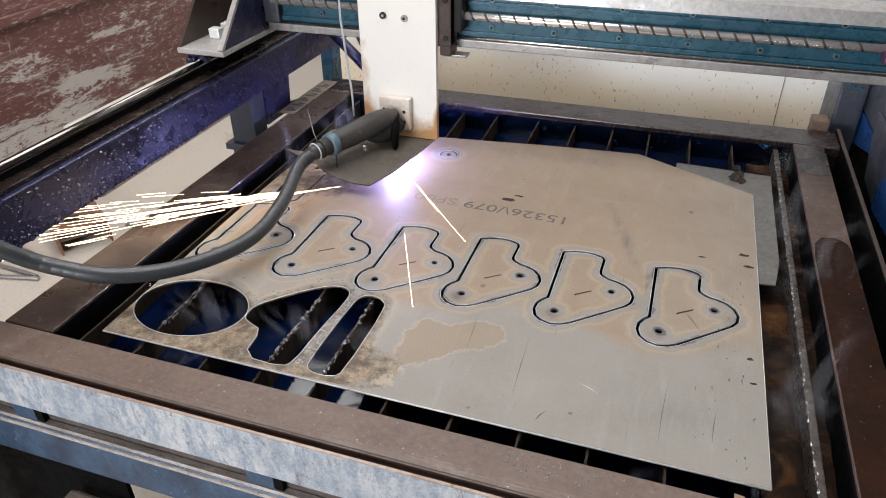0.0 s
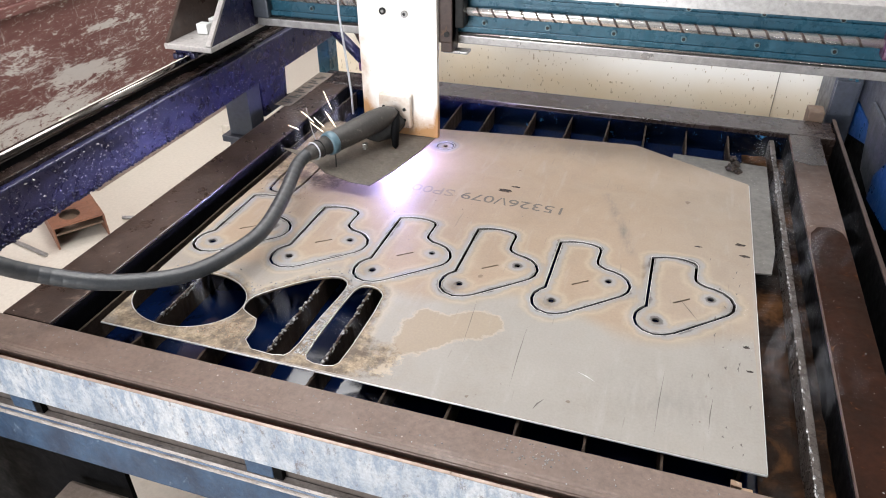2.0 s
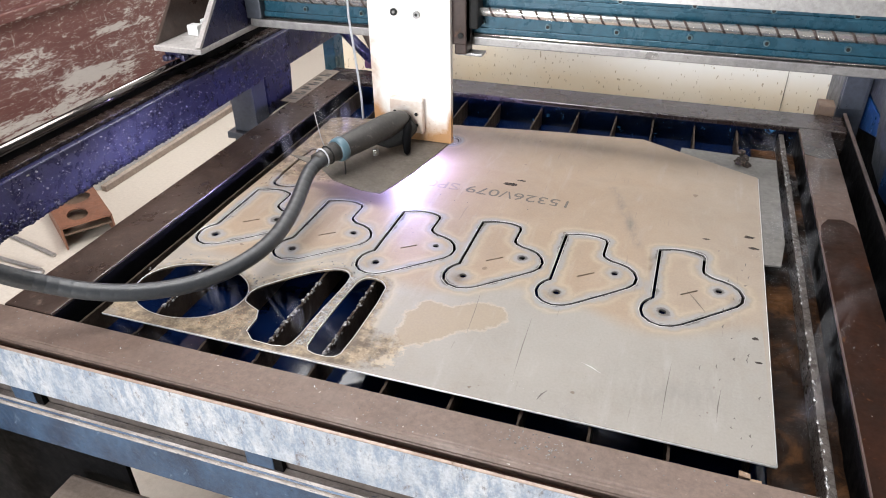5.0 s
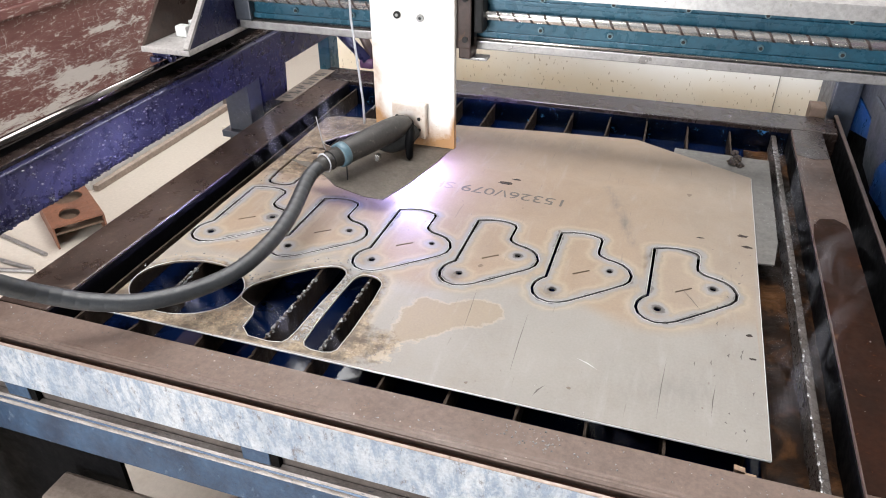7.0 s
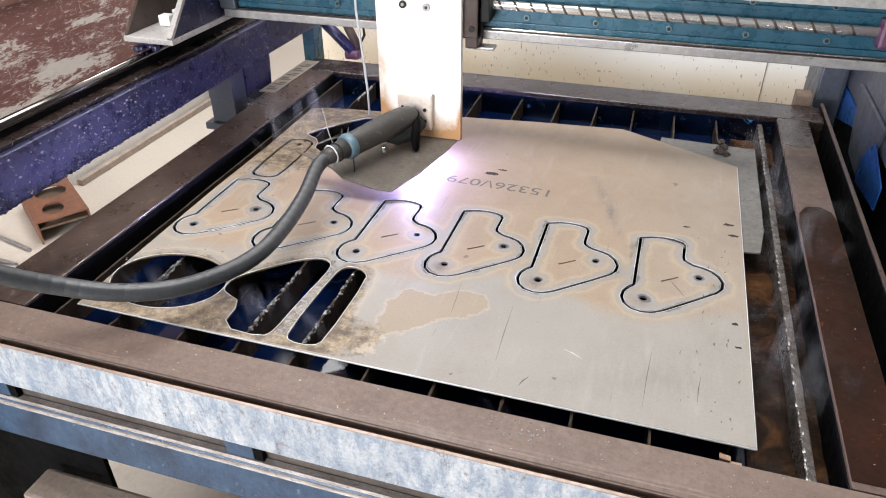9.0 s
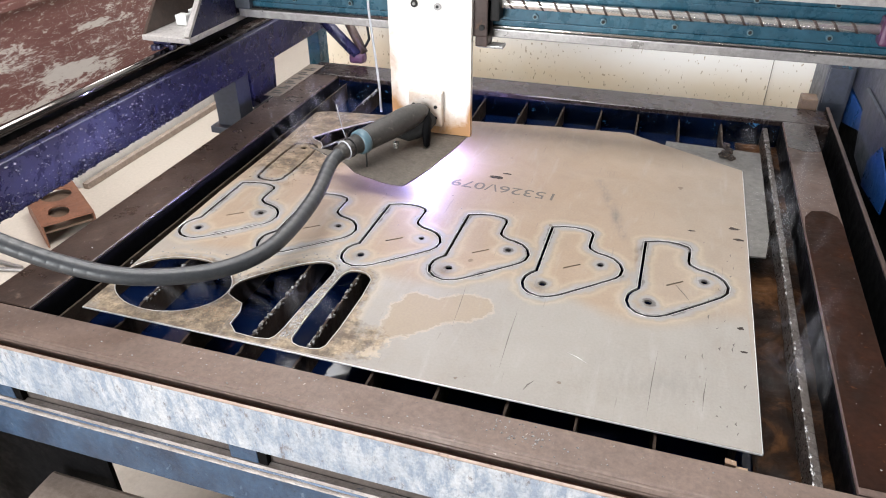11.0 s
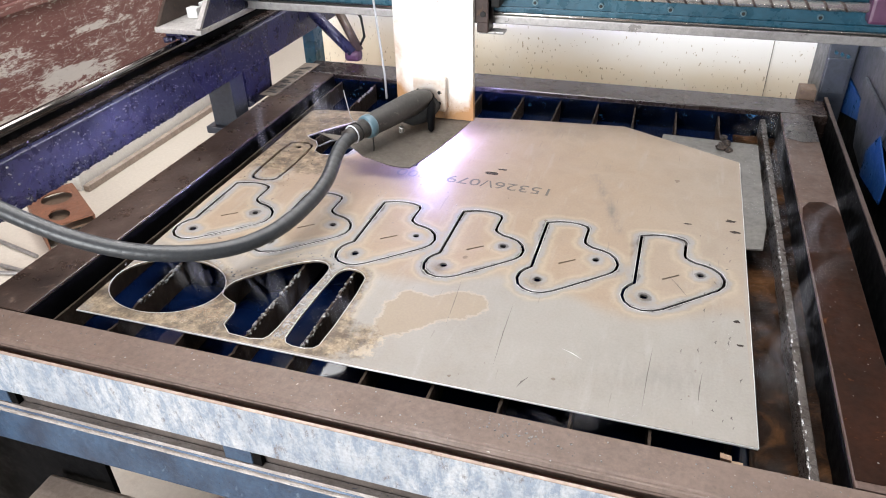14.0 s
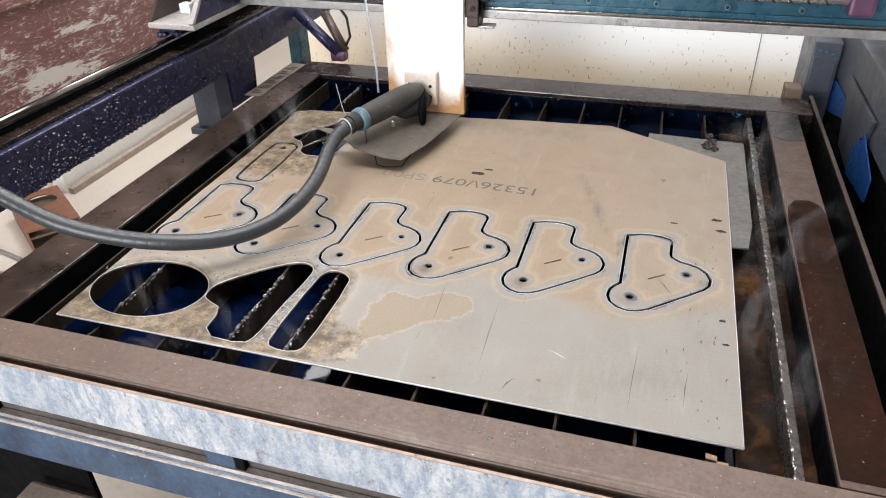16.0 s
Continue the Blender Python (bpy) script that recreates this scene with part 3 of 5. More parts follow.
tagged(part("slag_beads", bm, "crust", bar, "pale beads standing in for wet glints along the bar"), "", "", "", "stuff")

# ---- the steel plate ----
PART = [(0.829, 0.43), (0.829, 0.306), (0.8205, 0.296), (0.8145, 0.284), (0.813, 0.268), (0.818, 0.252), (0.829, 0.241), (0.845, 0.236), (0.861, 0.239), (0.876, 0.248), (0.93, 0.296), (0.956, 0.32), (0.964, 0.333), (0.966, 0.35), (0.96, 0.367), (0.949, 0.379), (0.935, 0.386), (0.92, 0.39), (0.911, 0.396), (0.9045, 0.403), (0.903, 0.412), (0.904, 0.45), (0.9, 0.458), (0.885, 0.464), (0.868, 0.4655), (0.85, 0.463), (0.829, 0.455)]
PART = [(x - 0.846, y - 0.272) for x, y in PART]
SPOTS = [(0.846, 0.272), (0.678, 0.274), (0.518, 0.273), (0.359, 0.267), (0.197, 0.262), (0.033, 0.264)]


def circle(cx, cy, r, n=20, ry=None):
    return [(cx + r * math.cos(2 * math.pi * k / n), cy + (ry or r) * math.sin(2 * math.pi * k / n)) for k in range(n)]


def offset(poly, d):
    """The outline moved outwards by d (counter-clockwise outlines)."""
    out, n = [], len(poly)
    for i in range(n):
        p, q, r = Vector(poly[i - 1]), Vector(poly[i]), Vector(poly[(i + 1) % n])
        a, b = (q - p).normalized(), (r - q).normalized()
        t = (a + b).normalized()
        nn = Vector((t.y, -t.x))
        out.append(tuple(q + nn * d / max(0.5, nn.dot(Vector((a.y, -a.x))))))
    return out


def smooth_outline(poly, rounds=2):
    for _ in range(rounds):
        poly = [q for a, b in zip(poly, poly[1:] + poly[:1]) for q in ((a[0] * 0.75 + b[0] * 0.25, a[1] * 0.75 + b[1] * 0.25), (a[0] * 0.25 + b[0] * 0.75, a[1] * 0.25 + b[1] * 0.75))]
    return poly


HOLES = [circle(0, 0, 0.0062, 14), circle(0.083, 0.083, 0.0056, 14), [(0.0255, 0.054), (0.051, 0.0735), (0.0495, 0.0762), (0.0235, 0.0568)]]
PLATE = [(0, 0), (1.0, 0), (1.0, 0.803), (0.752, 0.936), (0.55, 0.921), (0.392, 0.902), (0.2, 0.88), (0.02, 0.86), (-0.012, 0.845), (-0.006, 0.6), (-0.008, 0.4), (-0.004, 0.2)]
RING = circle(0.098, 0.0975, 0.1, 40, 0.075)
TRI = smooth_outline([(0.197, 0.128), (0.198, 0.1), (0.213, 0.09), (0.243, 0.078), (0.247, 0.015), (0.318, 0.011), (0.329, 0.03), (0.331, 0.1), (0.339, 0.19), (0.336, 0.217), (0.318, 0.229), (0.295, 0.224), (0.26, 0.2), (0.213, 0.152)], 1)
SLOT = smooth_outline([(0.349, 0.032), (0.36, 0.014), (0.399, 0.014), (0.41, 0.03), (0.41, 0.195), (0.396, 0.215), (0.375, 0.221), (0.359, 0.214), (0.352, 0.19)], 1)
BACK_SLOT = smooth_outline([(0.026, 0.49), (0.04, 0.474), (0.075, 0.474), (0.089, 0.49), (0.089, 0.645), (0.075, 0.665), (0.04, 0.665), (0.026, 0.65)], 1)
BACK_TRI = smooth_outline([(0.045, 0.705), (0.06, 0.69), (0.09, 0.675), (0.105, 0.618), (0.17, 0.618), (0.185, 0.64), (0.19, 0.8), (0.17, 0.835), (0.135, 0.825)], 1)
SMALL_RING = circle(0.322, 0.8, 0.021, 24)


def inside(poly, x, y):
    hit = np.zeros(len(x), bool)
    for (xa, ya), (xb, yb) in zip(poly, poly[1:] + poly[:1]):
        if ya != yb:
            hit ^= ((ya > y) != (yb > y)) & (x < (xb - xa) * (y - ya) / (yb - ya) + xa)
    return hit


def outline_distance(polys, x, y):
    best = np.full(len(x), 1.0)
    for poly in polys:
        for (xa, ya), (xb, yb) in zip(poly, poly[1:] + poly[:1]):
            dx, dy = xb - xa, yb - ya
            t = np.clip(((x - xa) * dx + (y - ya) * dy) / (dx * dx + dy * dy + 1e-12), 0, 1)
            best = np.minimum(best, np.hypot(x - xa - t * dx, y - ya - t * dy))
    return best


def sheet(name, outer, holes, cell, z0, z1, material):
    """A flat plate with holes, finely meshed on top so that it can carry stains."""
    from mathutils.geometry import delaunay_2d_cdt

    xs, ys = [p[0] for p in outer], [p[1] for p in outer]
    gx, gy = np.meshgrid(np.arange(min(xs) + cell / 2, max(xs), cell), np.arange(min(ys) + cell / 2, max(ys), cell))
    gx, gy = gx.ravel(), gy.ravel()
    keep = inside(outer, gx, gy) & (outline_distance([outer, *holes], gx, gy) > cell * 0.4)
    for h in holes:
        keep &= ~inside(h, gx, gy)
    verts, edges = [Vector(p) for p in zip(gx[keep], gy[keep])], []
    for poly in (outer, *holes):
        k = len(verts)
        verts += [Vector(p) for p in poly]
        edges += [(k + i, k + (i + 1) % len(poly)) for i in range(len(poly))]
    co, _, tris, *_ = delaunay_2d_cdt(verts, edges, [], 0, 1e-6)
    co = np.array([tuple(c) for c in co])
    tris = np.array(tris)
    mid = co[tris].mean(1)
    ok = inside(outer, mid[:, 0], mid[:, 1])
    for h in holes:
        ok &= ~inside(h, mid[:, 0], mid[:, 1])
    tris = tris[ok]
    n = len(co)
    sides = {}
    for a, b, c in tris:
        for e in ((a, b), (b, c), (c, a)):
            if (e[1], e[0]) in sides:
                del sides[(e[1], e[0])]
            else:
                sides[e] = 1
    faces = [tuple(int(v) for v in t) for t in tris] + [tuple(int(v) + n for v in t[::-1]) for t in tris]
    faces += [(int(b), int(a), int(a) + n, int(b) + n) for a, b in sides]
    me = bpy.data.meshes.new(name)
    me.from_pydata([(x, y, z1) for x, y in co] + [(x, y, z0) for x, y in co], [], faces)
    me.materials.append(M[material])
    return new(name, me)


KERF = 0.0056
cuts = [[(x + sx, y + sy) for x, y in PART] for sx, sy in SPOTS]
openings = [RING, TRI, SLOT, BACK_TRI]
hot = cuts + openings + [SMALL_RING, BACK_SLOT] + [[(x + sx, y + sy) for x, y in h] for sx, sy in SPOTS for h in HOLES[:2]]
SMUDGE = [(0.722, 0.665), (0.765, 0.54), (0.787, 0.46), (0.766, 0.54)]
STAIN = [(0.487, 0.085), (0.478, 0.104), (0.478, 0.147), (0.487, 0.176), (0.524, 0.177), (0.573, 0.2), (0.603, 0.196), (0.612, 0.177), (0.586, 0.154), (0.544, 0.131), (0.517, 0.096)]


def stain_plate(ob):
    put_attr(ob, "burn", lambda x, y, z: sum(k * np.exp(-((x - a) / 0.013) ** 2 - ((y - b) / 0.013) ** 2) for a, b, k in ((0.513, 0.262, 0.9), (0.672, 0.264, 0.75), (0.843, 0.262, 0.35), (0.822, 0.42, 0.7), (0.822, 0.39, 0.6), (0.958, 0.335, 0.5), (0.35, 0.26, 0.35), (0.05, 0.47, 0.6), (0.03, 0.46, 0.6), (0.09, 0.6, 0.6), (0.02, 0.62, 0.7), (0.065, 0.51, 0.5), (0.1, 0.66, 0.8), (0.035, 0.69, 0.7), (0.02, 0.53, 0.6), (0.0, 0.75, 0.7), (0.04, 0.8, 0.6), (0.1, 0.47, 0.6))).clip(0, 1))
    put_attr(ob, "smudge", lambda x, y, z: np.exp(-(outline_distance([SMUDGE], x, y) / 0.009) ** 2) + 0.5 * np.exp(-((x - 0.5) / 0.2) ** 2 - ((y - 0.86) / 0.03) ** 2) + 0.35 * np.exp(-((x - 0.86) / 0.1) ** 2 - ((y - 0.1) / 0.06) ** 2))
    put_attr(ob, "foam", lambda x, y, z: 0.62 * np.exp(-((x - 0.484 - 0.15 * (y - 0.04)) / 0.026) ** 2 - ((y - 0.042) / 0.042) ** 2) + 0.35 * np.exp(-((x - 0.45) / 0.03) ** 2 - ((y - 0.03) / 0.025) ** 2) - 0.6 * (y > 0.13))
    put_attr(ob, "cut", lambda x, y, z: outline_distance(hot, x, y))
    put_attr(ob, "bloom", lambda x, y, z: 0.95 * step(y + 0.03 * np.sin(x * 17), 0.22, 0.27) * (1 - 0.35 * step(x, 0.7, 1.0)) + 0.25 * step(0.45 - x, 0, 0.3))
    put_attr(ob, "stain", lambda x, y, z: np.where(inside(STAIN, x, y), 0.75, 0.75 - outline_distance([STAIN], x, y) * 24).clip(-1, 1))
    put_attr(ob, "rust", lambda x, y, z: (0.75 * step(0.1 - y, 0.0, 0.08) * step(0.55 - x, 0.0, 0.2) + 0.8 * step(outline_distance([TRI, SLOT, RING], x, y) * -1, -0.035, 0) + 0.9 * np.exp(-((x - 0.2) / 0.05) ** 2 - ((y - 0.045) / 0.035) ** 2) + 0.75 * np.exp(-((x - 0.46) / 0.05) ** 2 - ((y - 0.06) / 0.05) ** 2) + 0.95 * step(y, 0.44, 0.56) * step(0.24 - x, 0, 0.1)).clip(0, 0.85))


plate = tagged(sheet("steel_plate", PLATE, [offset(c, KERF / 2) for c in cuts] + openings + [SMALL_RING, offset(BACK_SLOT, KERF / 2)], 0.007, ZP - 0.004, ZP, "plate"), "tan-stained steel sheet with cut-outs on the slats", "steel plate")
stain_plate(plate)
for i, (sx, sy) in enumerate(SPOTS):
    ob = sheet("cut_bracket", offset(cuts[i], -KERF / 2), [[(x + sx, y + sy) for x, y in h] for h in HOLES], 0.006, ZP - 0.004, ZP - (0.0008 if i % 2 else 0.0002), "plate")
    tagged(ob, "heat-tinted steel bracket cut free in its sheet", "cut part", "cut brackets in the sheet")
    stain_plate(ob)
def cut_edge(poly, parent, z, r=0.0007):
    pts = [(x, y, z) for x, y in poly]
    part("cut_edge", tube(pts + pts[:2], r, 5), "edge", parent, "bright melted cut edge", True)


for i, ob in enumerate([o for o in scene.objects if o.name.startswith("cut_bracket")]):
    cut_edge(offset(cuts[i], -KERF / 2), ob, ZP - 0.0009)
for c in cuts:
    cut_edge(offset(c, KERF / 2 + 0.0004), plate, ZP - 0.0002, 0.0007)
for c in openings + [SMALL_RING]:
    cut_edge(c, plate, ZP - 0.0004, 0.0009)
part("cut_edge", tube([(0.0, -0.0004, ZP - 0.0016), (0.5, -0.0004, ZP - 0.0016), (1.0, -0.0004, ZP - 0.0016)], 0.0015, 6), "bright_edge", plate, "bright sheared edge of the sheet", True)
part("cut_edge", tube([(1.0004, 0.0, ZP - 0.0014), (1.0004, 0.4, ZP - 0.0014), (1.0004, 0.8, ZP - 0.0014)], 0.001, 6), "bright_edge", plate, "bright sheared edge of the sheet", True)
ob = sheet("cut_link", offset(BACK_SLOT, -KERF / 2), [circle(0.057, 0.64, 0.007, 14)], 0.006, ZP - 0.004, ZP - 0.0006, "plate")
tagged(ob, "rusty oblong steel link cut free in its sheet", "cut part")
stain_plate(ob)
ob = sheet("cut_disc", circle(0.322, 0.8, 0.0185, 24), [circle(0.322, 0.8, 0.006, 12)], 0.006, ZP - 0.004, ZP - 0.001, "plate")
tagged(ob, "small cut steel ring in the sheet", "cut part")
stain_plate(ob)
tagged(part("offcut_sheet", prism([(0.82, 0.6), (0.9, 0.45), (1.03, 0.47), (1.04, 0.55), (1.042, 0.915), (0.84, 0.925)], "z", ZP - 0.0071, ZP - 0.0043), "dull"), "grey steel offcut lying half under the sheet", "offcut")


def lettering(text, m, size, parent, material="ink"):
    cu = bpy.data.curves.new("lettering", "FONT")
    cu.body, cu.size, cu.extrude = text, size, 0.0001
    tmp = new("lettering_tmp", cu)
    bpy.context.view_layer.update()
    me = bpy.data.meshes.new_from_object(tmp.evaluated_get(bpy.context.evaluated_depsgraph_get()))
    bpy.data.objects.remove(tmp)
    me.materials.append(M[material])
    ob = new("lettering", me)
    ob.parent, ob.matrix_local = parent, m
    return ob


code = lettering("15326\\/079", pose(0.652, 0.584, ZP + 0.0002, 0, 0, 178) @ Matrix.Diagonal((1.14, 0.94, 1, 1)), 0.043, plate)
width = 1.14 * max(v.co.x for v in code.data.vertices) + 0.016
lettering("SP00", pose(0.652 - width, 0.584 + 0.035 * width, ZP + 0.0002, 0, 0, 178) @ Matrix.Diagonal((1.14, 0.94, 1, 1)), 0.043, plate, "ink_faint")

# ---- left guide beam ----
beam = thing("guide_beam", "near-black guide beam tinted arc blue, spattered with slag, on posts", "machine beam")
part("box_beam", box(-0.29, -0.2, -0.5, 1.62, 0.928, 1.018, bevel=0.004), "beam", beam)
part("top_plate", box(-0.295, -0.215, -0.5, 1.62, 1.018, 1.026, bevel=0.001), "rail_black", beam)
part("shaft", rod((-0.25, -0.5, 1.045), (-0.25, 1.6, 1.045), 0.0095, n=20), "shaft", beam, "polished round guide shaft", True)
part("shaft_support", box(-0.256, -0.244, -0.5, 1.6, 1.026, 1.04), "dark", beam)
part("post", box(-0.275, -0.205, 0.8, 0.86, 0.803, 0.93, bevel=0.003), "leg_grey", beam)
part("foot_plate", box(-0.292, -0.185, 0.785, 0.872, 0.785, 0.8028, bevel=0.002), "leg_grey", beam)
part("gusset", prism([(0.8605, 0.835), (0.98, 0.835), (0.99, 0.9285), (0.8605, 0.9285)], "x", -0.21, -0.2, 0.001), "beam", beam)
part("post", box(-0.238, -0.2, 1.25, 1.31, 0.76, 0.93, bevel=0.003), "gantry_blue", beam)
for y in (-0.2, 0.83, 1.28):
    part("stand", box(-0.275, -0.205, y - 0.04, y + 0.04, 0, 0.785 if y > 0 and y < 1 else (0.93 if y < 0 else 0.76), bevel=0.004), "leg_grey", beam)

# ---- travel of the machine ----
TRAVEL = [(0, 0.293, 0.0), (0.5, 0.291, -0.01), (1, 0.294, -0.018), (1.5, 0.302, -0.027), (2, 0.314, -0.033), (2.5, 0.325, -0.039), (3, 0.335, -0.045), (3.5, 0.342, -0.054), (4, 0.346, -0.065), (6.5, 0.368, -0.11), (7, 0.378, -0.114), (7.5, 0.388, -0.116), (8, 0.399, -0.114), (8.5, 0.411, -0.11), (9, 0.422, -0.104), (11.5, 0.422, -0.052), (12, 0.421, -0.041), (12.5, 0.422, -0.03), (13, 0.421, -0.019), (13.5, 0.421, -0.007), (14, 0.421, 0.006), (14.5, 0.421, 0.017), (15, 0.421, 0.027), (15.5, 0.421, 0.039), (16, 0.421, 0.046)]


# ---- right guide beam ----
right = thing("guide_beam", "dark slate guide beam with blue gussets beside the table", "machine beam")
part("post", box(1.195, 1.2585, 1.25, 1.42, 0, 0.985, bevel=0.004), "leg_grey", right)
part("bracket_plate", box(1.1985, 1.2515, 1.2425, 1.2495, 0.86, 0.95, bevel=0.002), "leg_grey", right)
part("box_beam", box(1.262, 1.35, -0.3, 1.6, 0.898, 1.03, bevel=0.004), "leg_grey", right)
part("gusset", prism([(1.315, 0.89), (1.08, 0.896), (1.078, 0.858), (1.312, 0.795)], "x", 1.262, 1.272, 0.001), "deep_blue", right, "deep blue gusset plate")
part("strut", prism([(1.1, 0.955), (1.052, 0.856), (1.027, 0.818), (0.885, 0.807), (0.836, 0.928), (0.82, 0.955)], "x", 1.254, 1.2605, 0.001), "leg_grey", right)
part("gusset", prism([(0.905, 0.862), (0.845, 0.92), (0.72, 0.88), (0.72, 0.83), (0.896, 0.808)], "x", 1.2505, 1.2535, 0.001), "deep_blue", right, "deep blue gusset plate")
part("shaft", rod((1.3, -0.3, 1.055), (1.3, 1.6, 1.055), 0.0125, n=20), "chrome", right, "polished round guide shaft", True)
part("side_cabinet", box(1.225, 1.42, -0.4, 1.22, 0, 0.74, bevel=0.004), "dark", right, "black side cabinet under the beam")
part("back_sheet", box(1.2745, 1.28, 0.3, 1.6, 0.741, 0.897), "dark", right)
for y in (0.1, 0.93):
    part("post", box(1.285, 1.34, y - 0.05, y + 0.05, 0.741, 0.897, bevel=0.004), "leg_grey", right)
for k in range(3):
    part("bolt", rod((1.21 + 0.014 * k, 1.2425, 0.965 - 0.004 * k), (1.21 + 0.014 * k, 1.232, 0.965 - 0.004 * k), 0.004, n=6), "gantry_blue", right)
tagged(part("wood_block", box(1.145, 1.182, 1.19, 1.24, 0.8, 0.884, bevel=0.003), "wood_dark"), "small brown wooden block behind the table rail", "block")
tagged(part("wood_block_stand", box(1.12, 1.19, 1.186, 1.246, 0.0, 0.8), "leg_grey"), "dark post under the wooden block", "post")

# ---- gantry ----
gantry = thing("gantry", "teal blue gantry bridge with ball screw and end brackets", "gantry")
GY = 0.875
bridge = part("bridge", box(-0.16, 1.28, GY, GY + 0.09, 1.09, 1.228, bevel=0.003), "gantry_blue", gantry)
part("rib", box(-0.158, 1.278, GY - 0.006, GY - 0.0005, 1.113, 1.124, bevel=0.001), "gantry_blue", bridge)
part("rib", box(-0.158, 1.278, GY - 0.006, GY - 0.0005, 1.182, 1.19, bevel=0.001), "gantry_blue", bridge)
part("lower_profile", box(-0.16, 1.28, GY - 0.014, GY + 0.06, 1.0885, 1.1065, bevel=0.002), "alu", gantry, "grey aluminium profile under the bridge")
part("lower_shaft", rod((-0.16, GY - 0.008, 1.1105), (1.27, GY - 0.008, 1.1105), 0.0035, n=10), "chrome", gantry, "", True)
part("upper_profile", prism([(GY - 0.022, 1.2), (GY - 0.018, 1.226), (GY + 0.03, 1.236), (GY + 0.03, 1.2)], "x", -0.16, 1.28, 0.001), "alu", gantry, "grey dusty cover profile on the bridge")
screw = part("ball_screw", rod((-0.14, GY - 0.016, 1.16), (1.19, GY - 0.016, 1.16), 0.0092, n=18), "screw", gantry, "bright steel ball screw", True)


def helix(x0, x1, r, pitch, w):
    """The raised thread of the screw."""
    bm, n = bmesh.new(), int((x1 - x0) / pitch * 14)
    rows = []
    for i in range(n + 1):
        x, a = x0 + (x1 - x0) * i / n, 2 * math.pi * i / 14
        rows.append([bm.verts.new((x + dx, GY - 0.016 + rr * math.cos(a), 1.16 + rr * math.sin(a))) for dx, rr in ((-w, r), (-w * 0.7, r + 0.0005), (w * 0.7, r + 0.0005), (w, r))])
    for a, b in zip(rows, rows[1:]):
        for k in range(3):
            bm.faces.new((a[k], a[k + 1], b[k + 1], b[k]))
    return bm


part("thread", helix(-0.135, 1.155, 0.0089, 0.032, 0.0034), "frame_dark", screw, "dark thread groove", True)
part("bearing_block", box(1.17, 1.215, GY - 0.04, GY - 0.0005, 1.135, 1.185, bevel=0.006), "purple", gantry, "dark plum screw end block")
for k in range(9):
    for z in (1.135, 1.1955):
        x = -0.017 + 0.139 * k
        if z > 1.19 or x < 1.15:
            bolt = part("bolt", rod((x, GY, z), (x, GY - 0.006, z), 0.0058, n=14), "bolt_teal", bridge)
            part("bolt_socket", rod((x, GY - 0.0062, z), (x, GY - 0.0075, z), 0.0036, n=8), "black", gantry)
# left end bracket that rides on the guide shaft
truck = part("foot_plate", box(-0.288, -0.166, 0.668, 0.96, 1.076, 1.088, bevel=0.002), "steel_dull", gantry, "pale steel foot plate of the end bracket")
part("side_plate", prism([(0.672, 1.0885), (0.96, 1.0885), (0.96, 1.385), (0.955, 1.385)], "x", -0.176, -0.167, 0.001), "beam", gantry, "purple-blue side plate of the end bracket")
part("side_plate", prism([(0.672, 1.0885), (0.96, 1.0885), (0.96, 1.385), (0.955, 1.385)], "x", -0.288, -0.28, 0.001), "frame_mid", gantry)
part("back_plate", box(-0.2795, -0.1765, 0.93, 0.94, 1.0885, 1.5), "frame_dark", gantry)
part("front_edge", prism([(0.672, 1.0885), (0.956, 1.38), (0.95, 1.386), (0.666, 1.0925)], "x", -0.1775, -0.1655), "steel_dull", gantry)
for y in (0.765, 0.815):
    part("bolt", box(-0.258, -0.23, y - 0.012, y + 0.012, 1.0885, 1.112, bevel=0.003), "zinc_bolt", gantry, "square bright bolt head")
bearing = part("bearing_block", box(-0.272, -0.228, 0.68, 0.76, 1.066, 1.0755, bevel=0.003), "beam", gantry, "slag-crusted bearing block on the shaft")
for k in range(9):
    part("slag_lump", box(-0.275 + 0.012 * (k % 4), -0.262 + 0.012 * (k % 4), 0.672 + 0.013 * (k // 2), 0.688 + 0.013 * (k // 2), 1.052 + 0.003 * (k % 3), 1.0655, bevel=0.004), "beam", bearing)
part("drive_box", box(-0.165, -0.125, GY - 0.02, GY + 0.08, 1.1075, 1.45, bevel=0.004), "leg_grey", gantry)
part("bearing_block", box(-0.272, -0.228, 0.86, 0.95, 1.063, 1.0755, bevel=0.003), "dark", gantry)

# ---- torch carriage: its origin follows the column's lower corner ----
carriage = thing("torch_carriage", "white steel column carrying a plasma torch and shield", "torch carriage")
bm = grid(16, 40, lambda u, v: (-0.182 + 0.182 * u, 0.8, 0.882 + 0.6 * v))
r = bmesh.ops.extrude_face_region(bm, geom=list(bm.faces))
bmesh.ops.translate(bm, vec=(0, 0.014, 0), verts=[v for v in r["geom"] if isinstance(v, bmesh.types.BMVert)])
bmesh.ops.recalc_face_normals(bm, faces=bm.faces)
column = part("column", bm, "column", carriage, "white painted column plate, rusty at its foot")
put_attr(column, "edge", lambda x, y, z: (0.86 * step(0.99 - z, 0.0, 0.1) + 0.6 * step(-0.135 - x, 0, 0.045) * (0.5 + 0.5 * step(1.15 - z, 0, 0.12)) + 0.45 * step(x, -0.012, 0.0) * step(1.2 - z, 0, 0.2)).clip(0, 1.1))
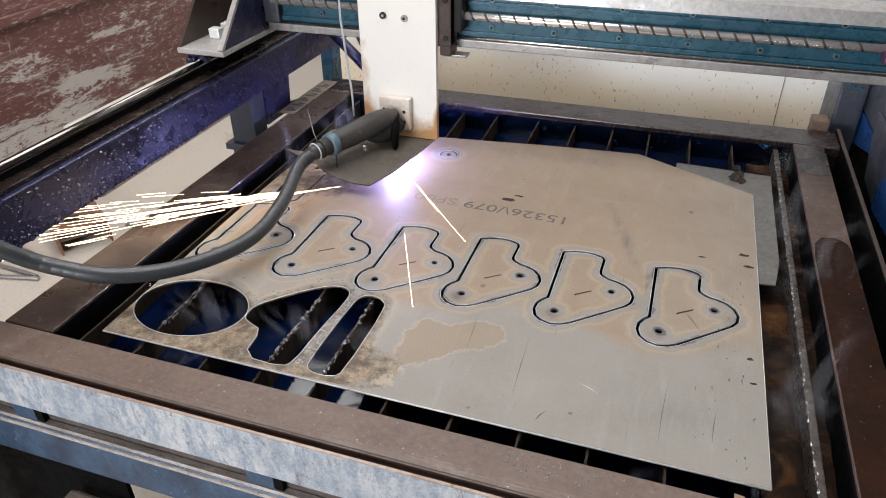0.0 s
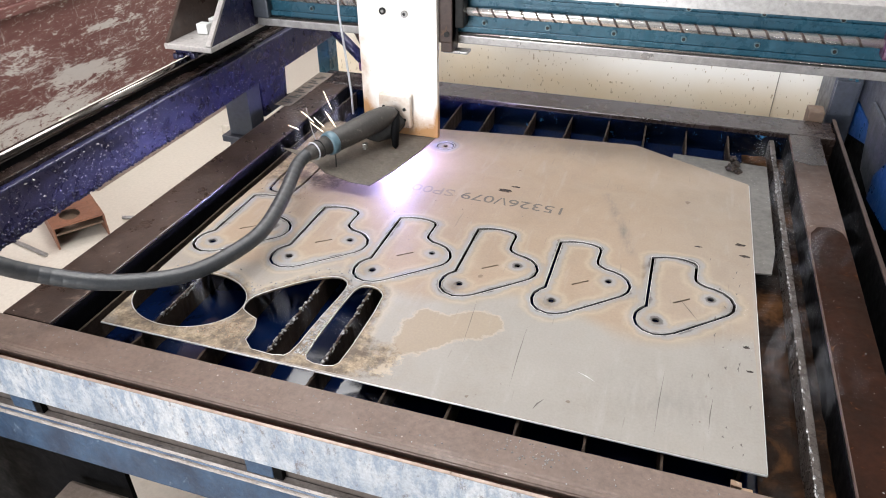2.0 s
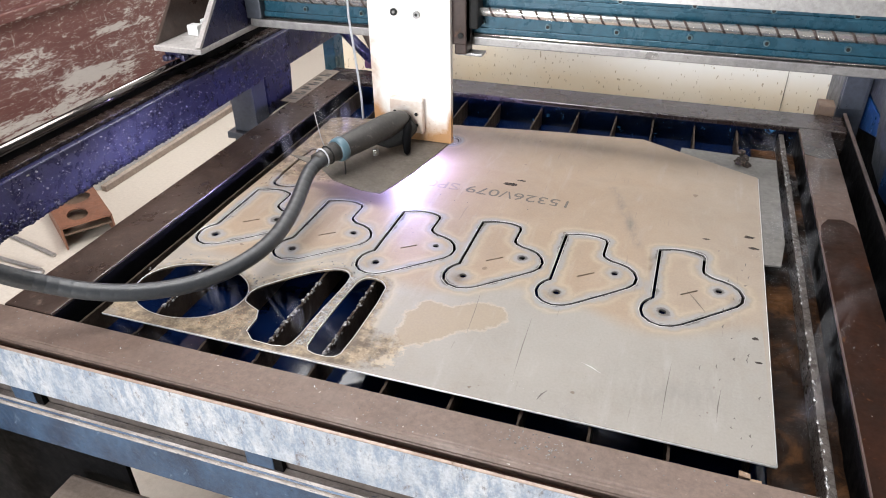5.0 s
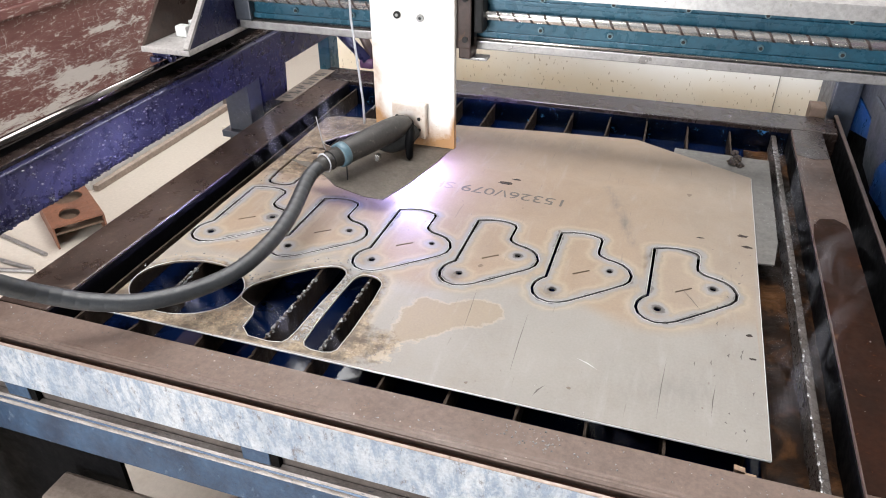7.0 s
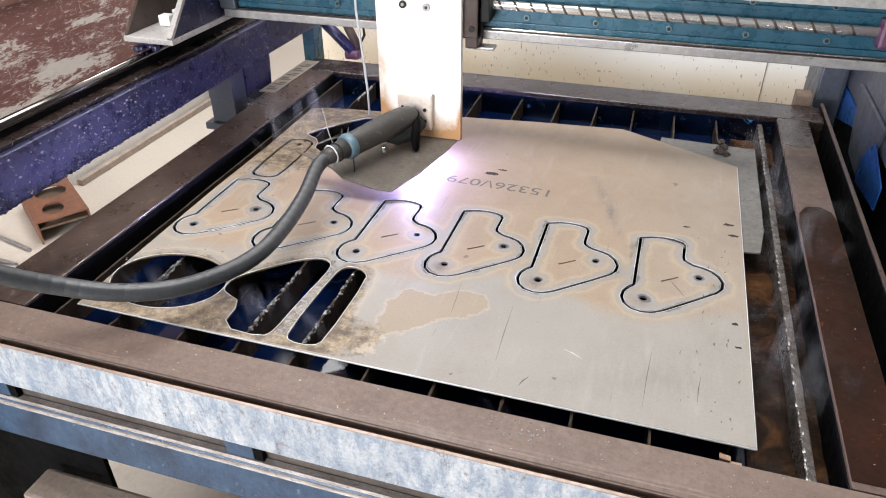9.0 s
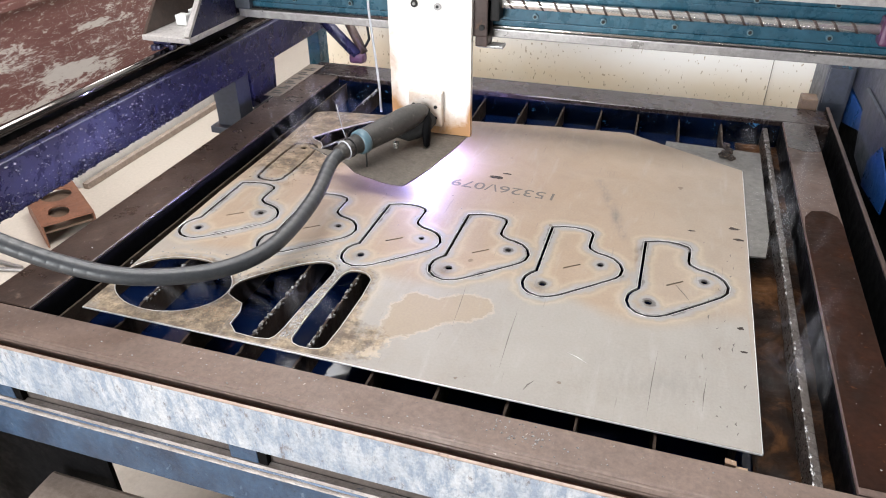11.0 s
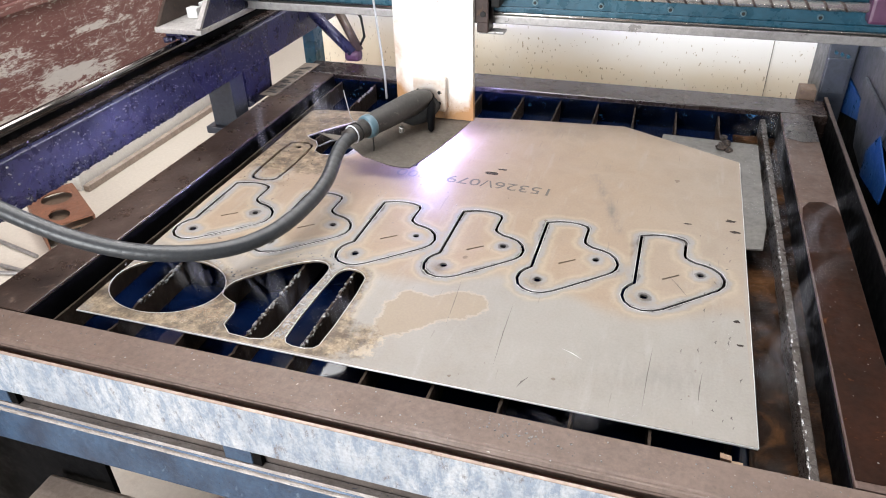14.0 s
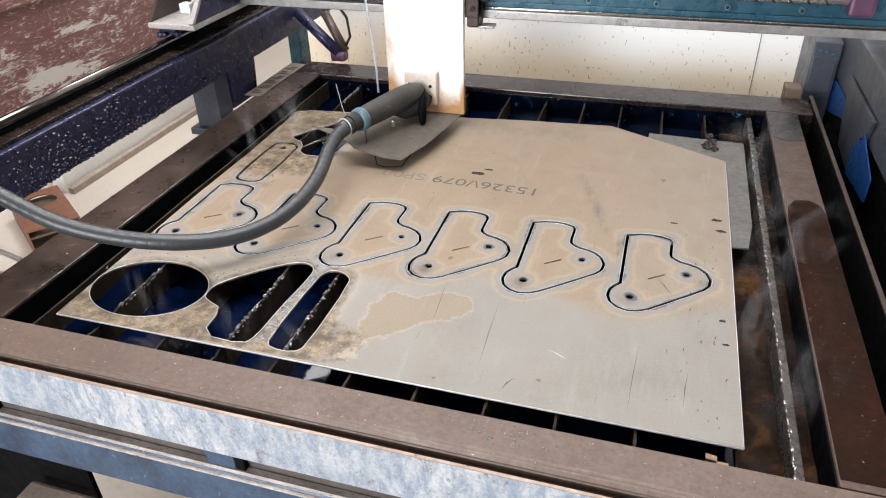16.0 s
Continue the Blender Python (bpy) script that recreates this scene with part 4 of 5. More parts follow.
for x, z in ((-0.122, 1.163), (-0.072, 1.16)):
    part("bolt", rod((x, 0.7985, z), (x, 0.7955, z), 0.0075, n=16), "alu" if x > -0.1 else "black", column)
    part("bolt_socket", rod((x, 0.7955, z), (x, 0.7948, z), 0.0035, n=6), "black" if x > -0.1 else "alu", column)
part("carriage_back", box(0.004, 0.03, 0.815, 0.862, 1.08, 1.3, bevel=0.003), "frame_dark", carriage, "brown carriage block beside the column")
part("carriage_plate", box(-0.17, 0.03, 0.8145, 0.8445, 1.1, 1.45, bevel=0.003), "frame_dark", carriage)
part("screw_nut", box(0.0305, 0.05, 0.83, 0.87, 1.13, 1.25, bevel=0.004), "black", carriage)
part("stop_tab", box(0.005, 0.06, 0.83, 0.86, 1.074, 1.0795, bevel=0.001), "alu", carriage)
for z in (1.12, 1.2):
    part("screw_head", rod((0.018, 0.815, z), (0.018, 0.811, z), 0.006, n=12), "black", carriage)
block = part("clamp_block", box(-0.136, -0.06, 0.782, 0.7995, 0.905, 0.982, bevel=0.003), "column", carriage, "square cream clamp block")
put_attr(block, "edge", lambda x, y, z: 0.5 + 0.2 * step(0.93 - z, 0, 0.03))
for x, z in ((-0.124, 0.952), (-0.074, 0.95), (-0.074, 0.925)):
    part("screw_head", rod((x, 0.7818, z), (x, 0.7805, z), 0.004, n=10), "black", block)

TAIL, HEAD = Vector((-0.168, 0.585, 0.939)), Vector((-0.094, 0.772, 0.947))
ax = (HEAD - TAIL).normalized()
pts = [TAIL + ax * d for d in (-0.012, 0.0, 0.02, 0.05, 0.09, 0.13, 0.16, 0.185, 0.2)]
torch = part("torch_handle", tube(pts, [0.0185, 0.0215, 0.0235, 0.0245, 0.0255, 0.0262, 0.0245, 0.0195, 0.012], 24), "handle", carriage, "dusty black torch handle", True)
# belly, trigger and neck below the grip
part("grip_belly", tube([TAIL + ax * 0.1 + Vector((0.006, 0, -0.018)), TAIL + ax * 0.13 + Vector((0.008, 0, -0.03)), TAIL + ax * 0.17 + Vector((0.008, 0, -0.03)), TAIL + ax * 0.205 + Vector((0.004, 0, -0.022))], [0.008, 0.016, 0.023, 0.021], 14), "black", torch, "", True)
part("trigger", box(-0.126, -0.117, 0.655, 0.668, 0.9, 0.914, bevel=0.002), "steel", torch, "small pale trigger")
part("trigger", box(-0.1, -0.09, 0.73, 0.75, 0.93, 0.94, bevel=0.002, m=None), "orange", torch, "dull red safety catch")
part("neck", tube([HEAD + Vector((-0.002, 0, -0.004)), Vector((-0.084, 0.748, 0.93)), Vector((-0.075, 0.722, 0.914)), Vector((-0.074, 0.72, 0.887)), Vector((-0.074, 0.72, 0.8758))], [0.013, 0.0125, 0.0095, 0.007, 0.0055], 16), "dark", torch, "", True)
part("collar", tube([TAIL - ax * 0.006, TAIL - ax * 0.003, TAIL + ax * 0.01, TAIL + ax * 0.013], [0.0215, 0.0245, 0.0252, 0.0225], 24), "cyan", torch, "pale blue ring collar", True)
part("strain_relief", tube([TAIL - ax * 0.06, TAIL - ax * 0.045, TAIL - ax * 0.03, TAIL - ax * 0.008], [0.0145, 0.0155, 0.017, 0.02], 20), "handle", torch, "", True)
for d in (0.028, 0.042):
    q = ax.to_track_quat("Z", "Y")
    part("clip_ring", tube([TAIL - ax * d + q @ Vector((0.0185 * math.cos(a * 0.524), 0.0185 * math.sin(a * 0.524), 0)) for a in range(13)], 0.0016, 6), "wire" if d > 0.03 else "black", torch, "", True)
part("tie_wire", tube([TAIL + Vector((-0.012, -0.022, -0.004)), TAIL + Vector((-0.03, -0.012, 0.03)), TAIL + Vector((-0.045, 0.0, 0.075))], 0.0011, 6), "alu", torch, "thin upright tie wire", True)
part("tie_wire", tube([TAIL + Vector((0.012, 0.0, -0.02)), TAIL + Vector((0.014, -0.004, -0.045)), TAIL + Vector((0.013, -0.008, -0.062))], 0.0015, 6), "black", torch, "", True)
part("sensor_wire", tube([(-0.216, 0.79, 1.5), (-0.219, 0.786, 1.3), (-0.218, 0.782, 1.15), (-0.207, 0.778, 1.05), (-0.2, 0.775, 0.98), (-0.197, 0.77, 0.93)], 0.0026, 8), "wire", carriage, "thin grey cable hanging beside the column", True)
# bent shield sheet under the torch
edge = [(-0.005, 0.817), (-0.015, 0.731), (-0.034, 0.626), (-0.063, 0.544), (-0.116, 0.544), (-0.166, 0.547), (-0.199, 0.569), (-0.282, 0.585), (-0.205, 0.61), (-0.165, 0.68), (-0.15, 0.82)]
bm = prism(edge, "z", 0.0, 0.0016)
bmesh.ops.triangulate(bm, faces=bm.faces)
bmesh.ops.subdivide_edges(bm, edges=bm.edges, cuts=3, use_grid_fill=True)
for v in bm.verts:
    v.co.z += 0.8765 + 0.19 * max(0.0, -0.1 - v.co.x) + 0.003 * math.sin((v.co.y - 0.55) * 9) + 0.03 * (v.co.x + 0.1) ** 2
part("shield", bm, "shield", carriage, "sooty bent sheet shield under the torch")
jet = part("jet", rod((-0.074, 0.72, 0.812), (-0.074, 0.72, 0.8445), 0.0016, 0.0022, n=10), "jet", carriage, "blue plasma jet under the sheet")
arc = part("arc", rod((-0.074, 0.72, 0.8512), (-0.074, 0.72, 0.8745), 0.0022, 0.0032, n=10), "arc", carriage, "violet-white plasma arc")

# ---- the cut that the torch leaves behind, piece by piece ----
kerf_rows = []
track = [(t, Vector((x - 0.074, y + 0.72, 0))) for t, x, y in TRAVEL if t > 3.9]
for (ta, pa), (tb, pb) in zip(track, track[1:]):
    n = max(1, round((pb - pa).length / 0.012))
    for i in range(n):
        a, b = pa.lerp(pb, i / n), pa.lerp(pb, (i + 1) / n)
        at = ta + (tb - ta) * (i + 1) / n
        ob = part("kerf", tube([a, a.lerp(b, 0.5), b], 0.0021, 6), "slag", plate, "dark fresh cut in the sheet", True)
        kerf_rows.append((ob, [(0, pose(0, 0, ZP - 0.0045)), (max(at - 0.2, 0.1), pose(0, 0, ZP - 0.0045)), (min(at, 15.9), pose(0, 0, ZP - 0.001)), (16, pose(0, 0, ZP - 0.001))]))

# ---- hose in rigid links ----
HOSE = {}
HOSE_Z = (0.936, 0.925, 0.914, 0.904, 0.898, 0.900, 0.910, 0.925, 0.95, 0.985)


def hose_at(t, *xy):
    pts = [Vector((x, y, z)) for x, y, z in zip(xy[::2], xy[1::2], HOSE_Z)]
    HOSE[t] = pts + [pts[-1] + (pts[-1] - pts[-2]) * k + Vector((0, 0, 0.01 * k * k)) for k in (1.0, 2.0, 3.0)]


hose_at(0, 0.117, 0.574, 0.108, 0.499, 0.124, 0.396, 0.134, 0.291, 0.118, 0.22, 0.083, 0.152, 0.041, 0.091, -0.015, 0.043, -0.09, 0.012, -0.125, -0.017)
hose_at(1.5, 0.137, 0.528, 0.117, 0.483, 0.139, 0.357, 0.15, 0.262, 0.135, 0.191, 0.108, 0.114, 0.064, 0.058, 0.007, 0.013, -0.059, -0.025, -0.083, -0.062)
hose_at(4, 0.181, 0.493, 0.174, 0.416, 0.19, 0.306, 0.196, 0.213, 0.173, 0.142, 0.136, 0.071, 0.084, 0.018, 0.027, -0.022, -0.028, -0.055, -0.05, -0.091)
hose_at(7, 0.211, 0.437, 0.202, 0.38, 0.213, 0.268, 0.214, 0.185, 0.2, 0.101, 0.166, 0.03, 0.122, -0.029, 0.068, -0.067, 0.026, -0.098, 0.008, -0.134)
hose_at(9, 0.262, 0.45, 0.247, 0.405, 0.251, 0.312, 0.254, 0.209, 0.243, 0.134, 0.215, 0.065, 0.179, 0.006, 0.121, -0.041, 0.064, -0.077, 0.029, -0.116)
hose_at(12.5, 0.253, 0.524, 0.246, 0.468, 0.251, 0.367, 0.25, 0.274, 0.238, 0.192, 0.204, 0.125, 0.145, 0.075, 0.074, 0.035, -0.016, 0.013, -0.112, 0.003)
hose_at(14.5, 0.245, 0.578, 0.249, 0.496, 0.258, 0.396, 0.252, 0.302, 0.227, 0.226, 0.188, 0.166, 0.128, 0.116, 0.051, 0.084, -0.031, 0.063, -0.114, 0.05)
hose_at(16, 0.258, 0.594, 0.262, 0.501, 0.266, 0.4, 0.259, 0.307, 0.229, 0.24, 0.184, 0.187, 0.119, 0.145, 0.036, 0.116, -0.048, 0.097, -0.13, 0.093)
LINK, LINKS = 0.019, 58
hose = thing("torch_hose", "thick dusty black torch hose looping over the sheet", "hose")
links = []
bm = bmesh.new()
rings = [(-0.0135 * math.cos(a * 0.314), 0.0135 * math.sin(a * 0.314) + 1e-5) for a in range(6)] + [(LINK + 0.0135 * math.sin(a * 0.314), 0.0135 * math.cos(a * 0.314) + 1e-5) for a in range(6)]
for k in range(LINKS):
    if not k:
        ob = part("hose_link", tube([(0, 0, z) for z, r in rings], [r for z, r in rings], 20), "hose", hose, "", True)
    else:
        ob = new("hose_link", links[0].data)
        ob.parent = hose
    links.append(ob)


def carriage_at(t):
    ts = [r[0] for r in TRAVEL]
    return Vector((np.interp(t, ts, [r[1] for r in TRAVEL]), np.interp(t, ts, [r[2] for r in TRAVEL]), 0))


def hose_poses(t):
    """The pose of each link at t."""
    ts = sorted(HOSE)
    j = max(0, min(len(ts) - 2, sum(v <= t for v in ts) - 1))
    f = (t - ts[j]) / (ts[j + 1] - ts[j])
    pts = [a.lerp(b, f) for a, b in zip(HOSE[ts[j]], HOSE[ts[j + 1]])]
    tail = carriage_at(t) + TAIL - ax * 0.03
    shift = tail - pts[0]
    for i, w in ((0, 1.0), (1, 0.7), (2, 0.4), (3, 0.15)):
        pts[i] = pts[i] + shift * w
    pts[1] = pts[1].lerp(tail - ax * 0.055, 0.5)
    dense = []
    for i in range(len(pts) - 1):
        p0, p1, p2, p3 = pts[max(i - 1, 0)], pts[i], pts[i + 1], pts[min(i + 2, len(pts) - 1)]
        for k in range(20):
            u = k / 20
            dense.append(0.5 * (2 * p1 + (p2 - p0) * u + (2 * p0 - 5 * p1 + 4 * p2 - p3) * u * u + (3 * p1 - p0 - 3 * p2 + p3) * u ** 3))
    out, at, i = [], dense[0], 0
    for _ in range(LINKS):
        while i < len(dense) - 1 and (dense[i] - at).length < LINK:
            i += 1
        d = (dense[i] - at).normalized()
        out.append(Matrix.Translation(at) @ d.to_track_quat("Z", "Y").to_matrix().to_4x4())
        at = at + d * LINK
    return out


# ---- sparks ----
spark_rows = []


rng = random.Random(4)


def spark(length, rows):
    r = 0.0004 + 0.0002 * rng.random()
    bm = tube([(0, 0, -length / 2), (0, 0, -length * 0.1), (0, 0, length / 2)], [0.0003, r, 0.0003], 6)
    ob = tagged(part("spark", bm, "spark"), "glowing orange-white spark thrown off by the cut", "spark", "sparks of the cut")
    spark_rows.append((ob, rows))


def along(p, d):
    return Matrix.Translation(p) @ Vector(d).to_track_quat("Z", "Y").to_matrix().to_4x4()


start = Vector((0.12, 0.505, 0.868))
for k in range(90):
    far = rng.random() ** 0.8
    end = Vector((-0.27 - 0.06 * rng.random(), 0.1 + 0.25 * (rng.random() - 0.5) ** 3 * 4 + rng.random() * 0.05, 0.89 + 0.02 * rng.random()))
    p = start.lerp(end, far) + Vector((0, 0.07 * far * (rng.random() - 0.5), 0.035 * far * (rng.random() - 0.4)))
    d = end - start
    p2 = start + d * (0.25 + 0.4 * far)
    rest = Vector((0.05 + 0.3 * rng.random(), 0.2 + 0.5 * rng.random(), 0.615))
    spark(0.05 + 0.09 * rng.random(), [(0, along(p, d)), (0.2, along(p2 - Vector((0, 0, 0.012)), d)), (0.5, along(start + d * (0.25 + 0.5 * far) + Vector((0, 0.03 * rng.random(), -0.005)) if k % 15 == 0 else Vector((-0.02, 0.35 + 0.4 * rng.random(), 0.775)), d)), (0.8, along(rest, (1, 0, 0.1))), (16, along(rest, (1, 0, 0.1)))])
for tip, far, length in (((0.47, 0.42), 0.8, 0.2), ((0.47, 0.42), 0.45, 0.12), ((0.43, 0.46), 0.6, 0.16), ((0.46, 0.19), 0.8, 0.24), ((0.43, 0.46), 0.25, 0.06)):
    p0 = Vector((0.222, 0.715, 0.856))
    d = Vector((*tip, 0.87)) - p0
    rest = Vector((0.2 + 0.1 * rng.random(), 0.4 + 0.3 * rng.random(), 0.615))
    spark(length, [(0, along(p0 + d * far, d)), (0.3, along(p0 + d * (far + 0.5), d)), (0.6, along(Vector((1.04, 0.2 + 0.2 * far, 0.7)), d)), (1, along(rest, (1, 0, 0.1))), (16, along(rest, (1, 0, 0.1)))])
for k in range(12):
    a = 1.2 + 2.6 * rng.random()
    d = Vector((math.cos(a), math.sin(a) * 0.6, 0.35 + 0.5 * rng.random()))
    p = Vector((0.15, 0.64, 0.88)) + d * (0.04 + 0.09 * rng.random())
    rest = Vector((0.1 + 0.15 * rng.random(), 0.5 + 0.1 * rng.random(), 0.615))
    spark(0.02 + 0.03 * rng.random(), [(0, along(rest, (1, 0, 0.1))), (1.7, along(rest, (1, 0, 0.1))), (1.85, along(Vector((0.2, 0.62, 0.83)), d)), (2.0, along(p, d)), (2.2, along(p + d * 0.05 - Vector((0, 0, 0.05)), d)), (2.5, along(rest, (1, 0, 0.1))), (16, along(rest, (1, 0, 0.1)))])
for k in range(20):
    d = Vector((1.0, 0.35 + 0.25 * (rng.random() - 0.5), 0.1 * (rng.random() - 0.3)))
    far = rng.random() ** 1.5
    p = Vector((0.39, 0.8, 0.862)) + d * (0.02 + 0.45 * far)
    rest = Vector((0.45 + 0.2 * rng.random(), 0.6 + 0.2 * rng.random(), 0.615))
    spark(0.03 + 0.07 * rng.random(), [(0, along(rest, (1, 0, 0.1))), (15.45, along(rest, (1, 0, 0.1))), (15.53, along(Vector((0.36, 0.77, 0.835)), d)), (15.6, along(p, d)), (15.8, along(Vector((0.55 + 0.3 * far, 1.0, 0.8)), d)), (15.95, along(rest, (1, 0, 0.1))), (16, along(rest, (1, 0, 0.1)))])

# ---- steam ----
def steam_material():
    n = Nodes("thin_steam")
    a = n.noise(13, 5, 0.62, (1, 1, 0.6), 1.2)
    fade = n.math("MULTIPLY", n.attr("fade"), n.ramp(a, (0.42, 0.0), (0.78, 0.3)))
    t = n.add("ShaderNodeBsdfTransparent")
    dif = n.add("ShaderNodeBsdfDiffuse")
    dif.inputs[0].default_value = (0.85, 0.87, 0.9, 1)
    mixer = n.add("ShaderNodeMixShader")
    n.link(fade, mixer.inputs[0])
    n.link(t.outputs[0], mixer.inputs[1])
    tra = n.add("ShaderNodeBsdfTranslucent")
    tra.inputs[0].default_value = (0.85, 0.87, 0.9, 1)
    both = n.add("ShaderNodeMixShader")
    n.link(dif.outputs[0], both.inputs[1])
    n.link(tra.outputs[0], both.inputs[2])
    n.link(both.outputs[0], mixer.inputs[2])
    n.link(mixer.outputs[0], n.tree.nodes["Material Output"].inputs[0])
    return n.mat


M["steam"] = steam_material()
steam_rows = []


def steam(x, y, z, w, h, seed):
    rg = random.Random(seed)
    a, b, c = rg.random() * 6, 2 + rg.random() * 2, 0.008 + 0.01 * rg.random()
    bm = grid(14, 22, lambda u, v: ((u - 0.5) * w + c * math.sin(b * v * 3 + a), 0.012 * math.sin(u * 2 + a + 2 * v), h * v))
    ob = part("steam", bm, "steam", None, "thin pale steam rising from the tank", True)
    put_attr(ob, "fade", lambda X, Y, Z: np.sin(np.pi * np.clip((X - X.min()) / (X.max() - X.min()), 0, 1)) ** 2 * np.sin(np.pi * np.clip((Z - Z.min()) / (Z.max() - Z.min()), 0, 1)) ** 1.3)
    tagged(ob, "", "steam", "", "stuff")
    rows = []
    for i in range(9):
        t = 2.0 * i
        rows.append((t, pose(x + 0.03 * math.sin(t * 0.9 + a), y + 0.04 * math.sin(t * 0.6 + b * 2), z + 0.012 * math.sin(t * 1.3 + a), 0, 0, 25 * math.sin(t * 0.5 + a))))
    steam_rows.append((ob, rows))


for i, (x, y, w, h) in enumerate(((1.05, 0.12, 0.14, 0.16), (1.07, 0.45, 0.15, 0.2), (1.05, 0.6, 0.12, 0.15), (1.03, 0.98, 0.14, 0.1), (0.75, -0.02, 0.2, 0.08), (0.05, 0.78, 0.18, 0.16), (0.0, 0.62, 0.16, 0.2), (0.06, 0.7, 0.16, 0.18), (-0.02, 0.85, 0.14, 0.16), (1.04, 0.2, 0.12, 0.22), (1.07, 0.72, 0.13, 0.2), (0.12, 0.1, 0.16, 0.11), (0.28, 0.1, 0.15, 0.1), (0.37, 0.09, 0.1, 0.09), (0.15, -0.01, 0.2, 0.08), (0.42, -0.02, 0.18, 0.08))):
    steam(x, y, 0.79, w, h, i)

# ---- things in and on the tank ----
def lump(name, x, y, z, r, seed, material, label, category, flat=0.6):
    bm = bmesh.new()
    bmesh.ops.create_icosphere(bm, subdivisions=3, radius=r)
    for v in bm.verts:
        k = 1 + 0.55 * noise.noise(v.co * (1.6 / r) + Vector((seed, seed * 2.3, 0)))
        v.co = Vector((v.co.x * k, v.co.y * k * 1.4, v.co.z * k * flat))
    ob = part(name, bm, material, None, label)
    ob.location = (x, y, z)
    return tagged(ob, "", category)


for i, (x, y, r) in enumerate(((0.972, 0.93, 0.009), (0.975, 0.9, 0.01), (0.966, 0.88, 0.011), (0.98, 0.868, 0.008))):
    lump("slag_lump", x, y, ZP - 0.003, r, i, "slag", "dark lump of slag on a slat", "slag", 0.7)
# crusts of bright slag on the slats where the openings show them
for k, (x, y0, y1) in enumerate(((0.378, 0.02, 0.21), (0.286, 0.03, 0.2), (0.074, 0.05, 0.16), (0.065, 0.95, 1.06), (0.183, 0.9, 1.05))):
    rg = random.Random(40 + k)
    bm = bmesh.new()
    for i in range(110):
        y = y0 + (y1 - y0) * rg.random()
        s = 0.0008 + 0.002 * rg.random() ** 2
        m = Matrix.Translation((x + 0.003 * (rg.random() - 0.5), y, ZP - 0.013 + 0.005 * rg.random())) @ Euler((rg.random() * 3, rg.random() * 3, rg.random() * 3)).to_matrix().to_4x4() @ Matrix.Diagonal((s, s * 1.5, s * 1.8, 1))
        bmesh.ops.create_icosphere(bm, subdivisions=1, radius=1.0, matrix=m)
    tagged(part("slag_crust", bm, "crust", None, "pale beaded slag crust along a slat"), "", "slag", "", "stuff")
for i in range(7):
    rt = random.Random(60 + i)
    x, y = 0.085 + 0.014 * i, 0.69 + 0.02 * i
    pts = [(x + 0.03 * (k - 2) * (rt.random() - 0.3), y + 0.018 * (k - 2), ZP - 0.02 + 0.012 * rt.random()) for k in range(5)]
    tagged(part("slag_strand", tube(pts, [0.001, 0.0024, 0.0018, 0.0028, 0.001], 7), "crust" if i % 3 == 0 else "slag", None, "", True), "twisted strand of slag hanging on the slats", "slag", "slag strands under the sheet")
# wet beads on the narrow bridge and round the cut-outs
rg = random.Random(9)
bm = bmesh.new()
for i in range(560):
    if i < 430:
        x, y = 0.3415 + 0.018 * (rg.random() - 0.5), 0.025 + 0.185 * rg.random()
    else:
        a = TRI[rg.randrange(len(TRI))] if i % 2 else RING[rg.randrange(len(RING))]
        x, y = a[0] + 0.02 * (rg.random() - 0.5), a[1] + 0.012 + 0.02 * rg.random()
    px, py = np.array([x]), np.array([y])
    if any(inside(h, px, py)[0] for h in (RING, TRI, SLOT)):
        continue
    s = 0.0008 + 0.0016 * rg.random()
    bmesh.ops.create_icosphere(bm, subdivisions=1, radius=1.0, matrix=Matrix.Translation((x, y, ZP)) @ Matrix.Diagonal((s, s, s * 0.6, 1)))
tagged(part("bead", bm, "crust", None, "small wet beads of spatter on the sheet"), "", "spatter", "", "stuff")
# spatter grains on the frame, the beam and the sheet
def grains(name, n, place, size, material, label):
    bm = bmesh.new()
    for i in range(n):
        s = size * (0.4 + rg.random() ** 2)
        p = place()
        px, py = np.array([p[0]]), np.array([p[1]])
        if p[2] == ZP and (any(inside(h, px, py)[0] for h in openings) or outline_distance(cuts, px, py)[0] < 0.004 or not inside(PLATE, px, py)[0]):
            continue
        bmesh.ops.create_icosphere(bm, subdivisions=1, radius=1.0, matrix=Matrix.Translation(p) @ Matrix.Diagonal((s, s, s * 0.7, 1)))
    return tagged(part(name, bm, material, None, label), "", "spatter", "", "stuff")


grains("frame_spatter", 260, lambda: (rg.uniform(-0.15, 1.15), rg.uniform(-0.1, -0.045), ZF), 0.0011, "crust", "pale spatter grains on the front rail")
grains("frame_spatter", 90, lambda: (rg.gauss(0.72, 0.03), rg.uniform(-0.085, -0.05), ZF), 0.0013, "crust", "cluster of pale spatter on the front rail")
grains("frame_spatter", 120, lambda: (rg.choice((rg.uniform(-0.155, -0.065), rg.uniform(1.1, 1.16))), rg.uniform(0, 1.1), ZF), 0.0011, "crust", "pale spatter grains on the side rails")
grains("beam_spatter", 640, lambda: (-0.2, rg.uniform(-0.1, 1.0), 0.932 + 0.08 * rg.random() ** 1.3), 0.0017, "crust", "bright slag drops stuck to the guide beam")
grains("beam_spatter", 170, lambda: (-0.2, rg.gauss(0.3, 0.17), 0.935 + 0.075 * rg.random() ** 1.2), 0.0026, "crust", "large bright slag drops on the guide beam")
grains("beam_spatter", 500, lambda: (-0.2, rg.uniform(0.0, 0.62), 0.929 + 0.03 * rg.random() ** 2), 0.003, "beam", "blue-black slag crust along the beam edge")
